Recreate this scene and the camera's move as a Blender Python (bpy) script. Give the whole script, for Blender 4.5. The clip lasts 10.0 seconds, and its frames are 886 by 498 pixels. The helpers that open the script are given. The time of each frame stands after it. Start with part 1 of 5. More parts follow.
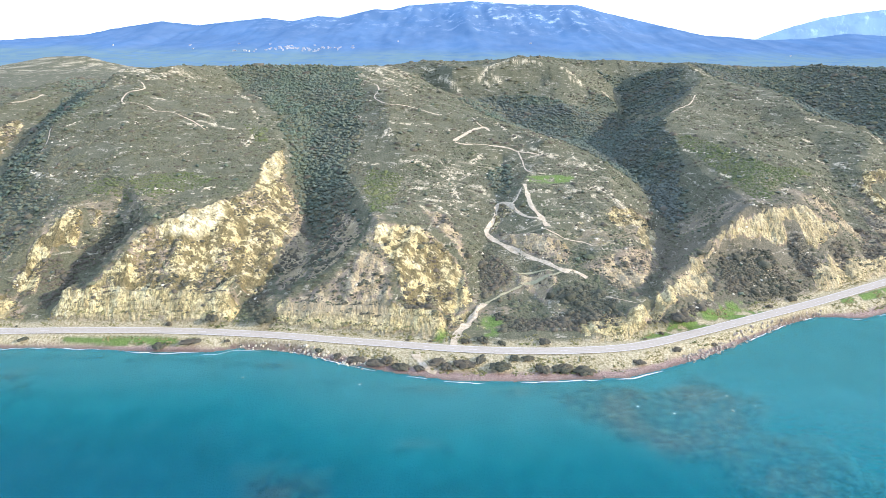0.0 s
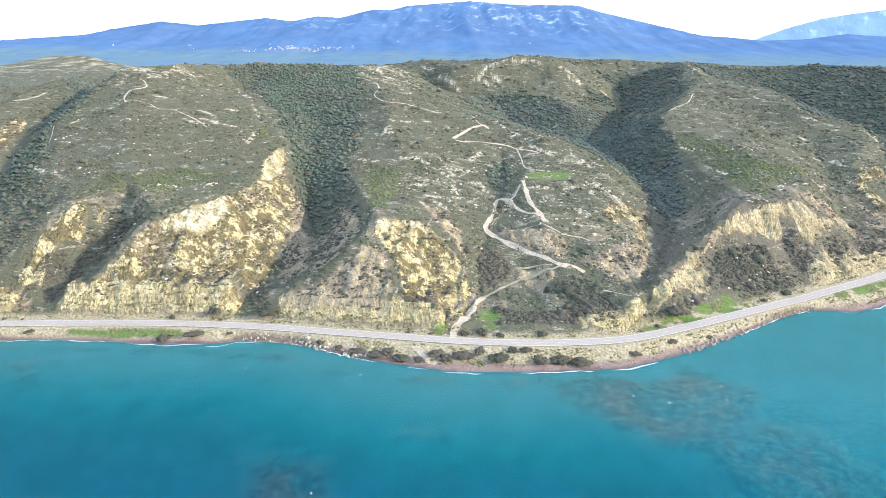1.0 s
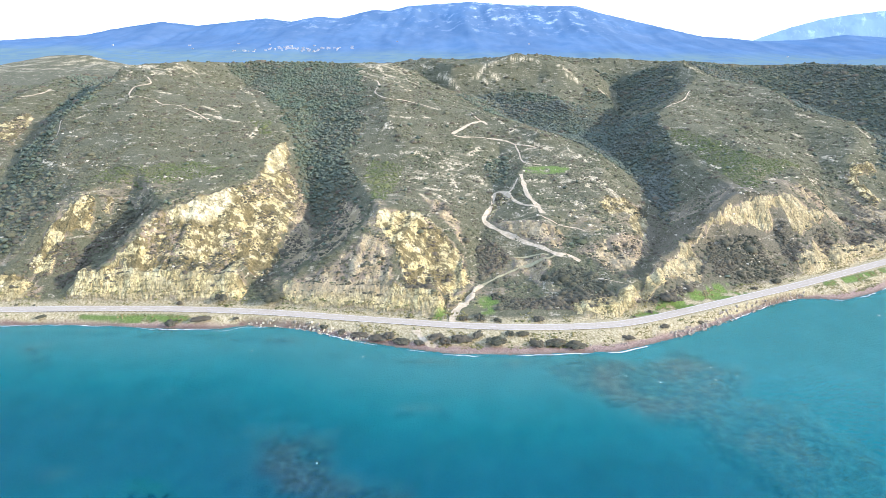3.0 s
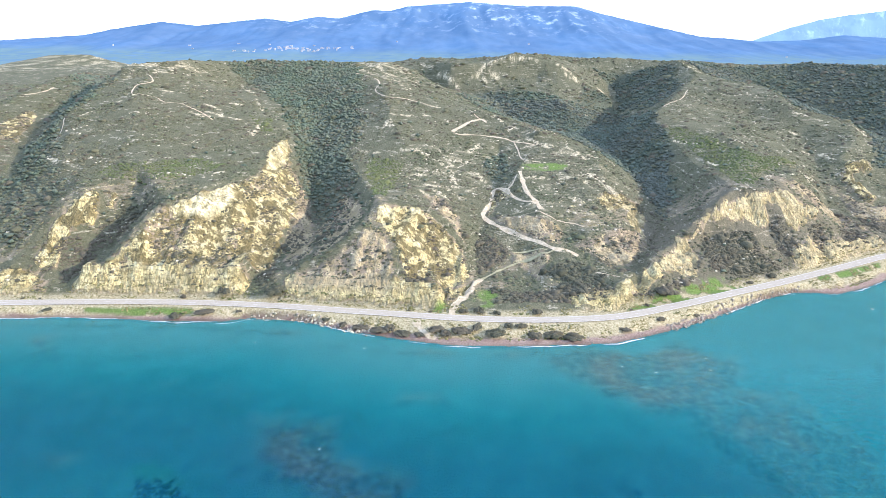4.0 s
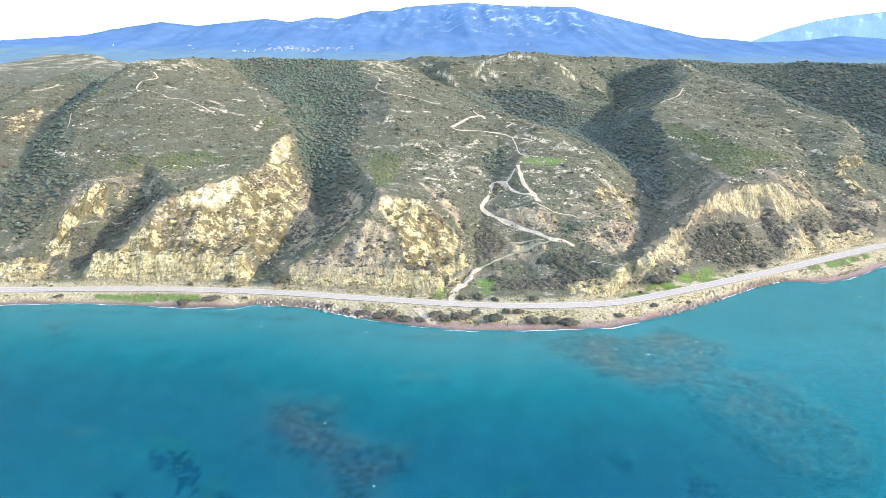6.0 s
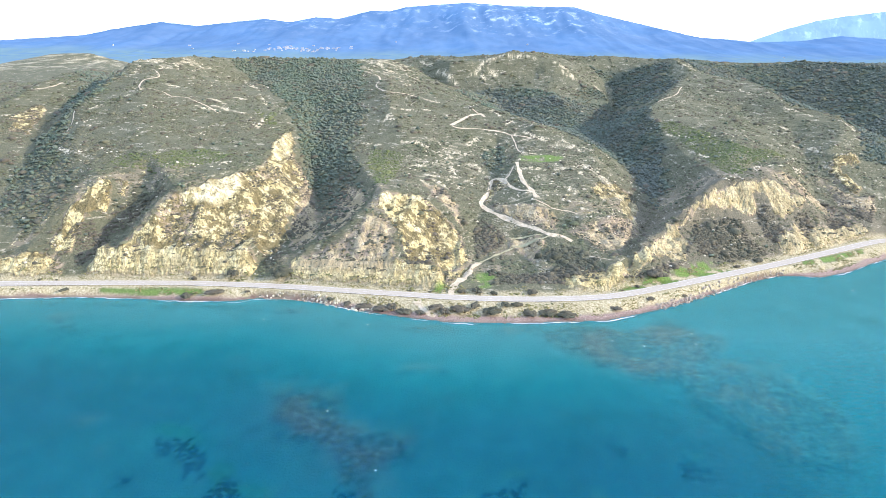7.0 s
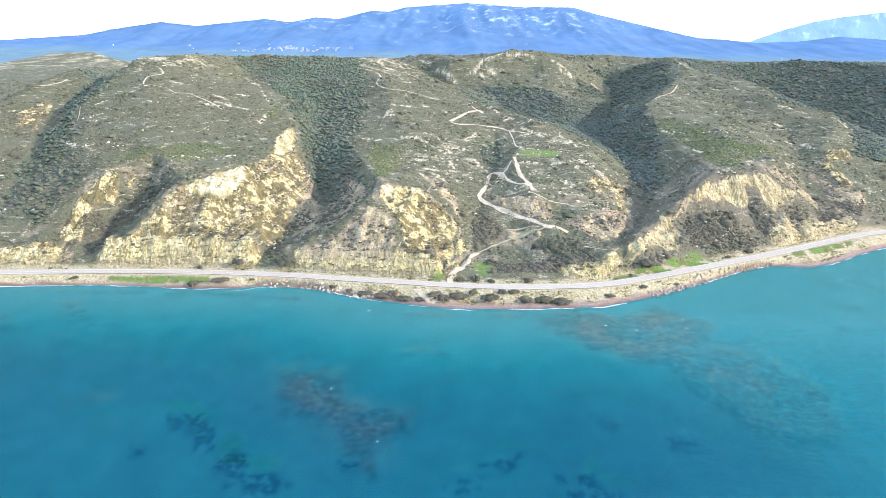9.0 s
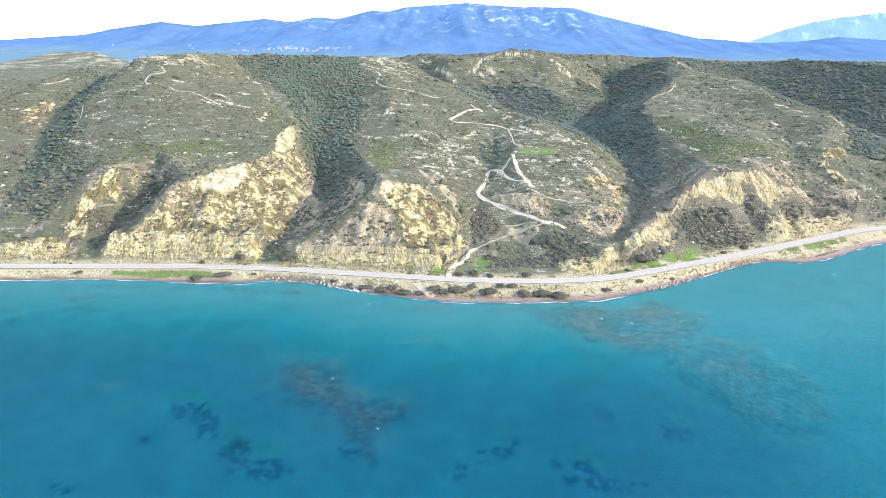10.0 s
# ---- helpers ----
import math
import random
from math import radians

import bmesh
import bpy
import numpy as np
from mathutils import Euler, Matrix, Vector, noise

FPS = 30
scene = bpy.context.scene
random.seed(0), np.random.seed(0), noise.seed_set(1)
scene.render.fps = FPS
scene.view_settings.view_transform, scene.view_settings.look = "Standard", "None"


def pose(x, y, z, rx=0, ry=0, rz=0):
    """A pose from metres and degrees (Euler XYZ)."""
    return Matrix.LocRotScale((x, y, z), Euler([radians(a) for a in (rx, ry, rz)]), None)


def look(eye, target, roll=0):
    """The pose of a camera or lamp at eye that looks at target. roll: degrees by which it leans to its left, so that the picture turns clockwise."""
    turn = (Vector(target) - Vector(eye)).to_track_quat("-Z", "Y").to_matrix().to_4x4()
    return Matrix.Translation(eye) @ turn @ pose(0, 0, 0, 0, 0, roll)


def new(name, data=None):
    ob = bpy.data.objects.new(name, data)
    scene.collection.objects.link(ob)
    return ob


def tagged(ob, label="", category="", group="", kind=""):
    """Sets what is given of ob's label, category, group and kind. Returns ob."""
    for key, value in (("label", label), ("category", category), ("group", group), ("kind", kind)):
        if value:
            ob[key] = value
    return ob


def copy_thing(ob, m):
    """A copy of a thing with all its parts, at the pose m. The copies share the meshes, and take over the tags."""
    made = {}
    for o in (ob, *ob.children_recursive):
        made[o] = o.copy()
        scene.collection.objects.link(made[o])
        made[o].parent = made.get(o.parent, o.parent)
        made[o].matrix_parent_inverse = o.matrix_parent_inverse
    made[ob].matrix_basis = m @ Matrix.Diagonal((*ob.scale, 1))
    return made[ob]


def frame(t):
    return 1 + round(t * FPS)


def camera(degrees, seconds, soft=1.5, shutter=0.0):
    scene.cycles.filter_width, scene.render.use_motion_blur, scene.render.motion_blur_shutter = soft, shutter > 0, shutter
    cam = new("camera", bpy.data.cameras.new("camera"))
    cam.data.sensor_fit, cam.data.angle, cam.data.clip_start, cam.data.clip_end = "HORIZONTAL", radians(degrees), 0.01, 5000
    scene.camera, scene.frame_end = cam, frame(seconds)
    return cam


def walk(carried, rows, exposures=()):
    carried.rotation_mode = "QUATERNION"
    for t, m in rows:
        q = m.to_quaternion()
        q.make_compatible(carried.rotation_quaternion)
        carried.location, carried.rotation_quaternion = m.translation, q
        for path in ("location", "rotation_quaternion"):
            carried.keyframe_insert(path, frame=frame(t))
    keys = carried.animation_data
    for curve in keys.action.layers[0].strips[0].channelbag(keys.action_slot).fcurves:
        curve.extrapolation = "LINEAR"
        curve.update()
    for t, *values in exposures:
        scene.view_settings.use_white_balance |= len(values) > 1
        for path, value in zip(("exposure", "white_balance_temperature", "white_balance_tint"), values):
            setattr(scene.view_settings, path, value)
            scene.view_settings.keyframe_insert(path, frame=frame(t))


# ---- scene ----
cam = camera(75.0, 10.0, 0.8)
PATH = [
    (0, (0.000, 0.000, 115.000), (0.000, 94.702, 82.883), 0.59),
    (0.5, (0.052, -2.258, 114.304), (0.087, 92.456, 82.221), 0.60),
    (1, (0.079, -4.524, 113.609), (0.149, 90.201, 81.558), 0.61),
    (1.5, (0.086, -6.797, 112.914), (0.190, 87.938, 80.895), 0.62),
    (2, (0.075, -9.078, 112.222), (0.213, 85.668, 80.233), 0.63),
    (2.5, (0.049, -11.364, 111.532), (0.221, 83.392, 79.574), 0.64),
    (3, (0.012, -13.656, 110.847), (0.218, 81.110, 78.917), 0.65),
    (3.5, (-0.033, -15.952, 110.166), (0.206, 78.823, 78.264), 0.67),
    (4, (-0.083, -18.252, 109.490), (0.189, 76.531, 77.616), 0.68),
    (4.5, (-0.134, -20.556, 108.821), (0.169, 74.237, 76.973), 0.69),
    (5, (-0.185, -22.862, 108.160), (0.151, 71.939, 76.337), 0.70),
    (5.5, (-0.231, -25.169, 107.507), (0.137, 69.639, 75.708), 0.71),
    (6, (-0.269, -27.478, 106.863), (0.130, 67.338, 75.087), 0.72),
    (6.5, (-0.296, -29.787, 106.229), (0.134, 65.037, 74.476), 0.73),
    (7, (-0.309, -32.095, 105.606), (0.152, 62.735, 73.874), 0.74),
    (7.5, (-0.305, -34.403, 104.995), (0.186, 60.435, 73.284), 0.75),
    (8, (-0.280, -36.708, 104.397), (0.241, 58.135, 72.705), 0.77),
    (8.5, (-0.232, -39.011, 103.813), (0.319, 55.838, 72.139), 0.78),
    (9, (-0.157, -41.311, 103.243), (0.423, 53.545, 71.586), 0.79),
    (9.5, (-0.052, -43.606, 102.688), (0.558, 51.254, 71.048), 0.80),
    (10, (0.086, -45.897, 102.150), (0.725, 48.969, 70.526), 0.81),
]
walk(cam, [(t, look(eye, target, roll)) for t, eye, target, roll in PATH], exposures=[(0.0, 0.09, 6350, 17), (10.0, 0.28, 6350, 17)])

# ---- world and sun ----
SUN_FROM = Vector((0.92, -0.3, 0.35)).normalized()
world = bpy.data.worlds.new("sky")
scene.world = world
world.use_nodes = True
nt = world.node_tree
sky = nt.nodes.new("ShaderNodeTexSky")
sky.sky_type, sky.sun_disc = "NISHITA", False
sky.sun_elevation = math.asin(SUN_FROM.z)
sky.sun_rotation = math.atan2(SUN_FROM.x, SUN_FROM.y)
sky.air_density, sky.dust_density, sky.ozone_density, sky.altitude = 1.0, 1.0, 1.0, 100
veil = nt.nodes.new("ShaderNodeMix")
veil.data_type = "RGBA"
veil.inputs[0].default_value = 0.6
nt.links.new(sky.outputs[0], veil.inputs[6])
veil.inputs[7].default_value = (5.9, 7.6, 10.6, 1)
nt.links.new(veil.outputs[2], nt.nodes["Background"].inputs[0])
nt.nodes["Background"].inputs[1].default_value = 0.24
sun = new("sun", bpy.data.lights.new("sun", "SUN"))
sun.data.energy, sun.data.angle, sun.data.color = 5.0, radians(0.6), (1.0, 0.885, 0.71)
sun.rotation_euler = (-SUN_FROM).to_track_quat("-Z", "Y").to_euler()


# ---- noise on arrays ----
RNG = np.random.RandomState(7)
TABLE = RNG.rand(256, 256)


def vnoise(x, y, seed=0):
    """Smooth value noise, 0 to 1, one cell per unit."""
    x, y = x + 17.3 * seed, y + 31.7 * seed
    xi, yi = np.floor(x).astype(int), np.floor(y).astype(int)
    fx, fy = x - xi, y - yi
    fx, fy = fx * fx * (3 - 2 * fx), fy * fy * (3 - 2 * fy)
    a, b = TABLE[xi % 256, yi % 256], TABLE[(xi + 1) % 256, yi % 256]
    c, d = TABLE[xi % 256, (yi + 1) % 256], TABLE[(xi + 1) % 256, (yi + 1) % 256]
    return (a * (1 - fx) + b * fx) * (1 - fy) + (c * (1 - fx) + d * fx) * fy


def fbm(x, y, octaves=4, seed=0):
    total, amp, norm = 0.0, 1.0, 0.0
    for k in range(octaves):
        total = total + amp * vnoise(x * 2 ** k, y * 2 ** k, seed + 3 * k)
        norm, amp = norm + amp, amp * 0.5
    return total / norm


def ridged(x, y, octaves=3, seed=0):
    total, amp, norm = 0.0, 1.0, 0.0
    for k in range(octaves):
        total = total + amp * (1 - np.abs(2 * vnoise(x * 2 ** k, y * 2 ** k, seed + 5 * k) - 1))
        norm, amp = norm + amp, amp * 0.5
    return total / norm


def smooth(a, b, v):
    t = np.clip((v - a) / (b - a), 0, 1)
    return t * t * (3 - 2 * t)


def line_distance(x, y, line):
    """Distance to a polyline, its side (positive to the left of its direction) and the station along it."""
    best, side, station, run = np.full(x.shape, 1e9), np.zeros(x.shape), np.zeros(x.shape), 0.0
    for (ax, ay), (bx, by) in zip(line[:-1], line[1:]):
        ux, uy = bx - ax, by - ay
        size = math.hypot(ux, uy)
        t = np.clip(((x - ax) * ux + (y - ay) * uy) / size ** 2, 0, 1)
        d = np.hypot(x - ax - t * ux, y - ay - t * uy)
        near = d < best
        best = np.where(near, d, best)
        side = np.where(near, np.sign(ux * (y - ay) - uy * (x - ax)), side)
        station = np.where(near, run + t * size, station)
        run += size
    return best, side, station


def inside(x, y, ring, soft=4.0):
    """1 inside a closed ring, fading in over soft metres from its edge."""
    out = np.zeros(x.shape)
    rx, ry = [q[0] for q in ring], [q[1] for q in ring]
    box = (x > min(rx)) & (x < max(rx)) & (y > min(ry)) & (y < max(ry))
    if not box.any():
        return out
    bx_, by_ = x[box], y[box]
    hit = np.zeros(bx_.shape, bool)
    for (ax, ay), (bx, by) in zip(ring, ring[1:] + ring[:1]):
        if ay != by:
            hit ^= ((ay > by_) != (by > by_)) & (bx_ < (bx - ax) * (by_ - ay) / (by - ay) + ax)
    d = line_distance(bx_, by_, ring + ring[:1])[0]
    out[box] = np.where(hit, smooth(-soft * 0.3, soft, d), 0.0)
    return out


# ---- landform: the coast, the spurs and the gullies ----
SHORE = [(-1600, 120), (-900, 165), (-420, 196), (-205, 205.9), (-167, 208.7), (-142, 208.1), (-117, 205.9), (-93, 206.5), (-83, 210.2), (-61, 207.9),
         (-38, 198.5), (-18, 191.8), (5, 186.4), (27, 186.2), (50, 188.2), (70, 189.8), (87.5, 197.3), (105, 205.7), (133, 222.9),
         (155, 236.7), (174, 245.7), (185, 245.3), (196, 244.1), (216, 252.8), (236, 265.3), (267, 282.4), (320, 308), (420, 350), (600, 390), (1600, 480)]
ROAD = [(-1600, 134), (-900, 178), (-420, 206), (-212, 214.5), (-171.5, 216.4), (-146.9, 217.4), (-121.8, 217.8), (-98.8, 217.1), (-70.3, 214.8), (-44.6, 211.2), (-19.6, 208.0), (4.8, 204.8),
        (28.8, 203.5), (53.1, 204.3), (78.5, 208.4), (107.8, 220.7), (141.0, 236.3), (178.2, 253.9), (222.0, 276.4), (255.7, 293.7), (283, 303.5), (335, 325), (430, 366), (610, 408), (1600, 500)]
ROAD_Z = 3.8

SPURS = {
    "west_spur": [(-300, 225, 6), (-305, 290, 30), (-322, 350, 50), (-335, 400, 62), (-335, 465, 78), (-370, 560, 84), (-420, 700, 84)],
    "west_bluff": [(-206, 222, 6), (-199.5, 244.7, 17), (-196, 261, 31), (-185, 279, 41), (-205, 305, 44.5), (-224, 322, 49)],
    "great_bluff": [(-170, 224, 5.5), (-154, 233.5, 17), (-146, 246.5, 30), (-139, 265.3, 39.8), (-128, 280, 41.5), (-109, 313, 43.8), (-112, 350, 48.5), (-113.5, 400, 54.6), (-124, 425, 62)],
    "west_hill": [(-137, 266, 39.8), (-165, 300, 46), (-200, 360, 60), (-232, 431, 80), (-250, 495, 91.5), (-277, 518, 99), (-240, 545, 102.3), (-225, 620, 101), (-160, 662, 100.5), (-60, 664, 101)],
    "west_hill_flank": [(-232, 431, 80), (-205, 490, 80), (-194, 547, 76), (-190, 600, 84)],
    "west_edge": [(-227, 323, 48), (-242, 363, 59.6), (-262, 395, 68), (-277, 518, 99)],
    "middle_spur": [(-79, 223, 5.5), (-64, 238.4, 16), (-49.5, 242.2, 21.6), (-39.6, 253, 30), (-31.5, 271, 37), (-24, 292, 36), (-20, 325, 36), (-32, 369, 45), (-23.7, 383, 49), (-30, 405, 57), (-39.7, 424, 62.5), (-50, 508, 81), (-80, 590, 90), (-75, 630, 97), (-60, 664, 101), (-30, 690, 91)],
    "middle_west_edge": [(-31.5, 271, 37), (-38, 292, 37.2), (-44.7, 312.3, 38), (-51, 338, 39), (-57, 363.3, 42), (-62, 388, 47)],
    "middle_front": [(-31.5, 271, 37), (-27, 252, 28), (-23, 236, 18.5), (-20.8, 224, 14)],
    "track_shelf": [(60, 266, 17), (68, 282, 22), (81, 273.4, 22.5), (96, 280, 21.5), (108, 285, 18)],
    "rib_one": [(189.5, 303.1, 33.0), (195.1, 296.3, 24.6), (199.0, 291.5, 18.4)],
    "rib_two": [(202.5, 291.7, 18.2), (203.5, 284.6, 14.0), (200.7, 274.2, 7.0)],
    "rib_three": [(224.1, 295.0, 11.1), (221.6, 284.1, 5.5)],
    "rib_four": [(238.5, 300.4, 9.2), (236.1, 291.5, 5.6)],
    "toe_rib": [(124.2, 272.8, 20.8), (127.9, 266.2, 15.9), (124.8, 248.5, 11.1)],
    "toe_rib_low": [(86.1, 230.6, 13.5), (83.0, 221.6, 10.8), (79.3, 216.4, 5.8)],
    "toe_rib_mid": [(102.6, 245.1, 15.6), (100.6, 237.7, 12.6), (97.4, 231.2, 8.6)],
    "great_rib": [(-103.3, 316.4, 40.7), (-90.6, 312.3, 30.5), (-77.0, 302.5, 19.7)],
    "great_rib_low": [(-115.3, 282.4, 36.6), (-103.9, 267.1, 24.6), (-95.6, 244.9, 11.4)],
    "east_rim": [(168, 306, 38.5), (172, 340, 39.5), (175, 380, 39.2), (180, 430, 46), (182, 494, 62)],
    "middle_nose": [(-31.5, 271, 37), (-14, 280, 33.5), (0, 281, 28.5), (8, 280, 23.5), (10, 262, 15), (9, 242, 9.5), (6, 226, 6)],
    "middle_foot": [(-13.8, 279.5, 33.5), (-3.5, 277.4, 27.5), (-2, 255, 17), (-4, 227, 9)],
    "track_spur": [(62, 210, 6), (64, 245, 11), (60, 266, 17), (55, 285, 26.5), (73, 308, 29.5), (84, 340, 35), (78, 380, 42), (69, 411, 47), (50, 440, 54), (31, 461, 58.5), (8, 480, 66), (-18, 500, 74), (-50, 508, 81)],
    "track_bench": [(55, 285, 26.5), (50, 320, 33), (49, 352, 39), (60, 385, 43)],
    "track_spur_edge": [(73, 308, 29.5), (94.5, 322, 31.7), (103, 332, 31), (106, 365, 38), (114, 407, 43), (92, 420, 47.5), (73.5, 425, 55), (60, 462, 59.5), (31, 480, 65)],
    "track_spur_toe": [(94.5, 320, 31.7), (112, 306, 22), (108, 285, 18), (90, 262, 14)],
    "hill_shoulder": [(130, 575, 48), (128, 604, 62), (125, 660, 66), (132, 708, 78), (146, 735, 99), (90, 752, 112), (52, 736, 99), (10, 732, 98), (-20, 800, 104), (-60, 900, 100)],
    "hill_shoulder_side": [(146, 735, 99), (180, 733, 79), (200, 690, 60)],
    "east_bluff": [(72, 214, 6), (81, 226, 12), (100, 246, 15.5), (122, 269, 18.5), (128, 277, 21.5), (150, 291, 32), (165, 303.5, 38.8), (184, 306.5, 39.6), (196, 314, 38.5), (208, 308, 29), (216, 302, 17), (224, 291, 7)],
    "east_ridge": [(178, 306, 38.5), (190, 335, 41), (212, 390, 47), (222, 440, 53), (182, 494, 62), (208, 538, 67), (260, 630, 78), (310, 723, 91), (306, 763, 104), (330, 860, 104)],
    "east_shelf": [(195, 316, 38.5), (224, 345, 40), (238, 361, 39), (245, 420, 45), (236, 480, 56), (300, 560, 58)],
    "far_bluff": [(262, 305, 8), (285, 350, 18), (298, 395, 27), (310, 430, 38), (345, 470, 47), (376, 526, 55.5), (332, 546, 65), (345, 600, 75), (355, 657, 81), (310, 723, 91)],
    "far_bluff_side": [(310, 430, 38), (330, 420, 25), (345, 400, 16), (350, 350, 8)],
    "east_cliff_foot": [(127, 264, 12), (146, 281, 16.5), (160, 287, 19.8), (177, 296, 23), (197.7, 291, 17.5)],
    "shoulder_face": [(110, 690, 70), (116, 724, 84), (60, 716, 80), (46, 720, 82), (5, 715, 80)],
    "back_ridge": [(90, 752, 112), (160, 860, 109), (300, 855, 104), (430, 865, 103), (560, 850, 101), (720, 800, 97), (900, 720, 90), (1150, 640, 76)],
    # Ridge added, mostly out of view, so the slope before it falls in shade.
    "forest_shade_ridge": [(700, 500, 45), (640, 560, 72), (600, 640, 90), (575, 700, 97), (550, 770, 100), (500, 850, 102.5)],
    "stony_hill": [(-1010, 1240, 62), (-880, 1330, 98), (-790, 1340, 100), (-700, 1400, 70)],
}
GULLIES = {
    "west_gully": [(-240, 222, 6), (-250, 300, 30), (-272, 345, 41), (-292, 400, 55), (-305, 470, 70), (-318, 560, 80), (-330, 700, 74)],
    "outer_gully": [(-390, 215, 6), (-400, 330, 25), (-430, 500, 50), (-520, 800, 62)],
    "bluff_gully": [(-179, 222, 5), (-170, 243, 9), (-162, 262, 18), (-158, 280, 32), (-170, 300, 43)],
    "pine_gully": [(-94, 221, 5.5), (-86, 250, 7.5), (-77, 272, 12), (-72, 297, 15.5), (-76, 318, 19), (-90, 362, 30), (-96, 402, 45), (-104, 466, 60), (-140, 560, 80), (-150, 610, 92)],
    "bowl_one": [(181.1, 293.8, 20.1), (182.0, 280.9, 11.6), (184.5, 268.7, 5.2)],
    "bowl_two": [(218.5, 303.5, 16.0), (214.0, 288.4, 7.9), (209.4, 277.8, 2.9)],
    "bowl_three": [(237.2, 302.8, 7.8), (229.1, 288.1, 3.6)],
    "toe_bowl": [(109.6, 247.1, 12.0), (110.5, 240.5, 8.5)],
    "great_fold": [(-107.8, 292.3, 33.4), (-93.1, 275.2, 18.1), (-84.7, 252.5, 7.2)],
    "middle_side": [(-72, 246, 11), (-58, 262, 17.5), (-52, 278, 22), (-57, 300, 24), (-63, 318, 26), (-70, 345, 31)],
    "valley_side": [(146, 322, 21), (154, 350, 24), (156, 385, 28), (160, 430, 33)],
    "track_gully": [(10, 214, 6), (16, 242, 7.3), (19, 270, 13), (24, 300, 22.5), (31, 337, 29), (40, 380, 37), (42, 415, 42)],
    "green_hollow": [(40, 214, 6), (45, 250, 7.5), (40, 266, 11.5)],
    "main_valley": [(90, 232, 7.5), (103, 262, 11), (120, 292, 11), (135, 335, 19), (140, 396, 26), (140, 480, 33), (160, 540, 36), (185, 620, 36), (215, 720, 44), (240, 810, 70)],
    "side_valley": [(165, 530, 39), (95, 540, 41), (66, 600, 48), (64, 680, 60), (10, 700, 66), (-30, 740, 74)],
    "east_gully": [(236, 292, 6.5), (252, 345, 17), (272, 390, 26), (292, 431, 32), (318, 500, 46)],
    "forest_valley": [(420, 380, 8), (450, 480, 18), (455, 570, 30), (440, 660, 37), (420, 740, 51)],
    "plain_west": [(-1300, 900, 45), (-1000, 1000, 48), (-700, 1050, 56), (-400, 900, 66)],
}
CELL, GX0, GX1, GY0, GY1 = 3.0, -1488.0, 1488.0, 130.0, 1618.0


def landform():
    """Heights on a regular grid: taut slopes hung between the crests of the spurs and the beds of the gullies."""
    nx, ny = int((GX1 - GX0) / CELL) + 1, int((GY1 - GY0) / CELL) + 1
    z = None
    for level in (16, 8, 4, 2, 1):
        step = CELL * level
        xs, ys = np.arange(GX0, GX1 + 1, step), np.arange(GY0, GY1 + 1, step)
        px, py = np.meshgrid(xs, ys, indexing="ij")
        d, side, _ = line_distance(px, py, ROAD)
        fixed = (d * side < 7.0) | (px == xs[0]) | (px == xs[-1]) | (py == ys[-1])
        rim = 60 + 12 * fbm(px / 300, py / 300, 2, 4)
        rim = np.where(py < 700, 5 + (rim - 5) * smooth(100, 600, d), rim)
        value = np.where(d * side < 7.0, ROAD_Z, rim)
        total, count = np.zeros(px.shape), np.zeros(px.shape)
        for line in [*SPURS.values(), *GULLIES.values()]:
            for a, b in zip(line[:-1], line[1:]):
                n = int(math.dist(a, b) / (step * 0.4)) + 2
                for k in range(n):
                    q = [u + (v - u) * k / (n - 1) for u, v in zip(a, b)]
                    i, j = round((q[0] - GX0) / step), round((q[1] - GY0) / step)
                    if 0 <= i < len(xs) and 0 <= j < len(ys):
                        total[i, j] += q[2]
                        count[i, j] += 1
        on = (count > 0) & (d * side >= 7.0)
        value = np.where(on, total / np.maximum(count, 1), value)
        fixed |= on
        if z is None:
            z = np.where(fixed, value, 50.0)
        else:
            z = np.repeat(np.repeat(z, 2, 0), 2, 1)
            z = np.pad(z, ((0, max(0, px.shape[0] - z.shape[0])), (0, max(0, px.shape[1] - z.shape[1]))), mode="edge")[:px.shape[0], :px.shape[1]]
        for _ in range(400 if level > 2 else 160):
            z = np.where(fixed, value, z)
            p = np.pad(z, 1, mode="edge")
            z = 0.25 * (p[2:, 1:-1] + p[:-2, 1:-1] + p[1:-1, 2:] + p[1:-1, :-2])
        z = np.where(fixed, value, z)
    p = np.pad(z, 1, mode="edge")
    return 0.88 * z + 0.03 * (p[2:, 1:-1] + p[:-2, 1:-1] + p[1:-1, 2:] + p[1:-1, :-2])


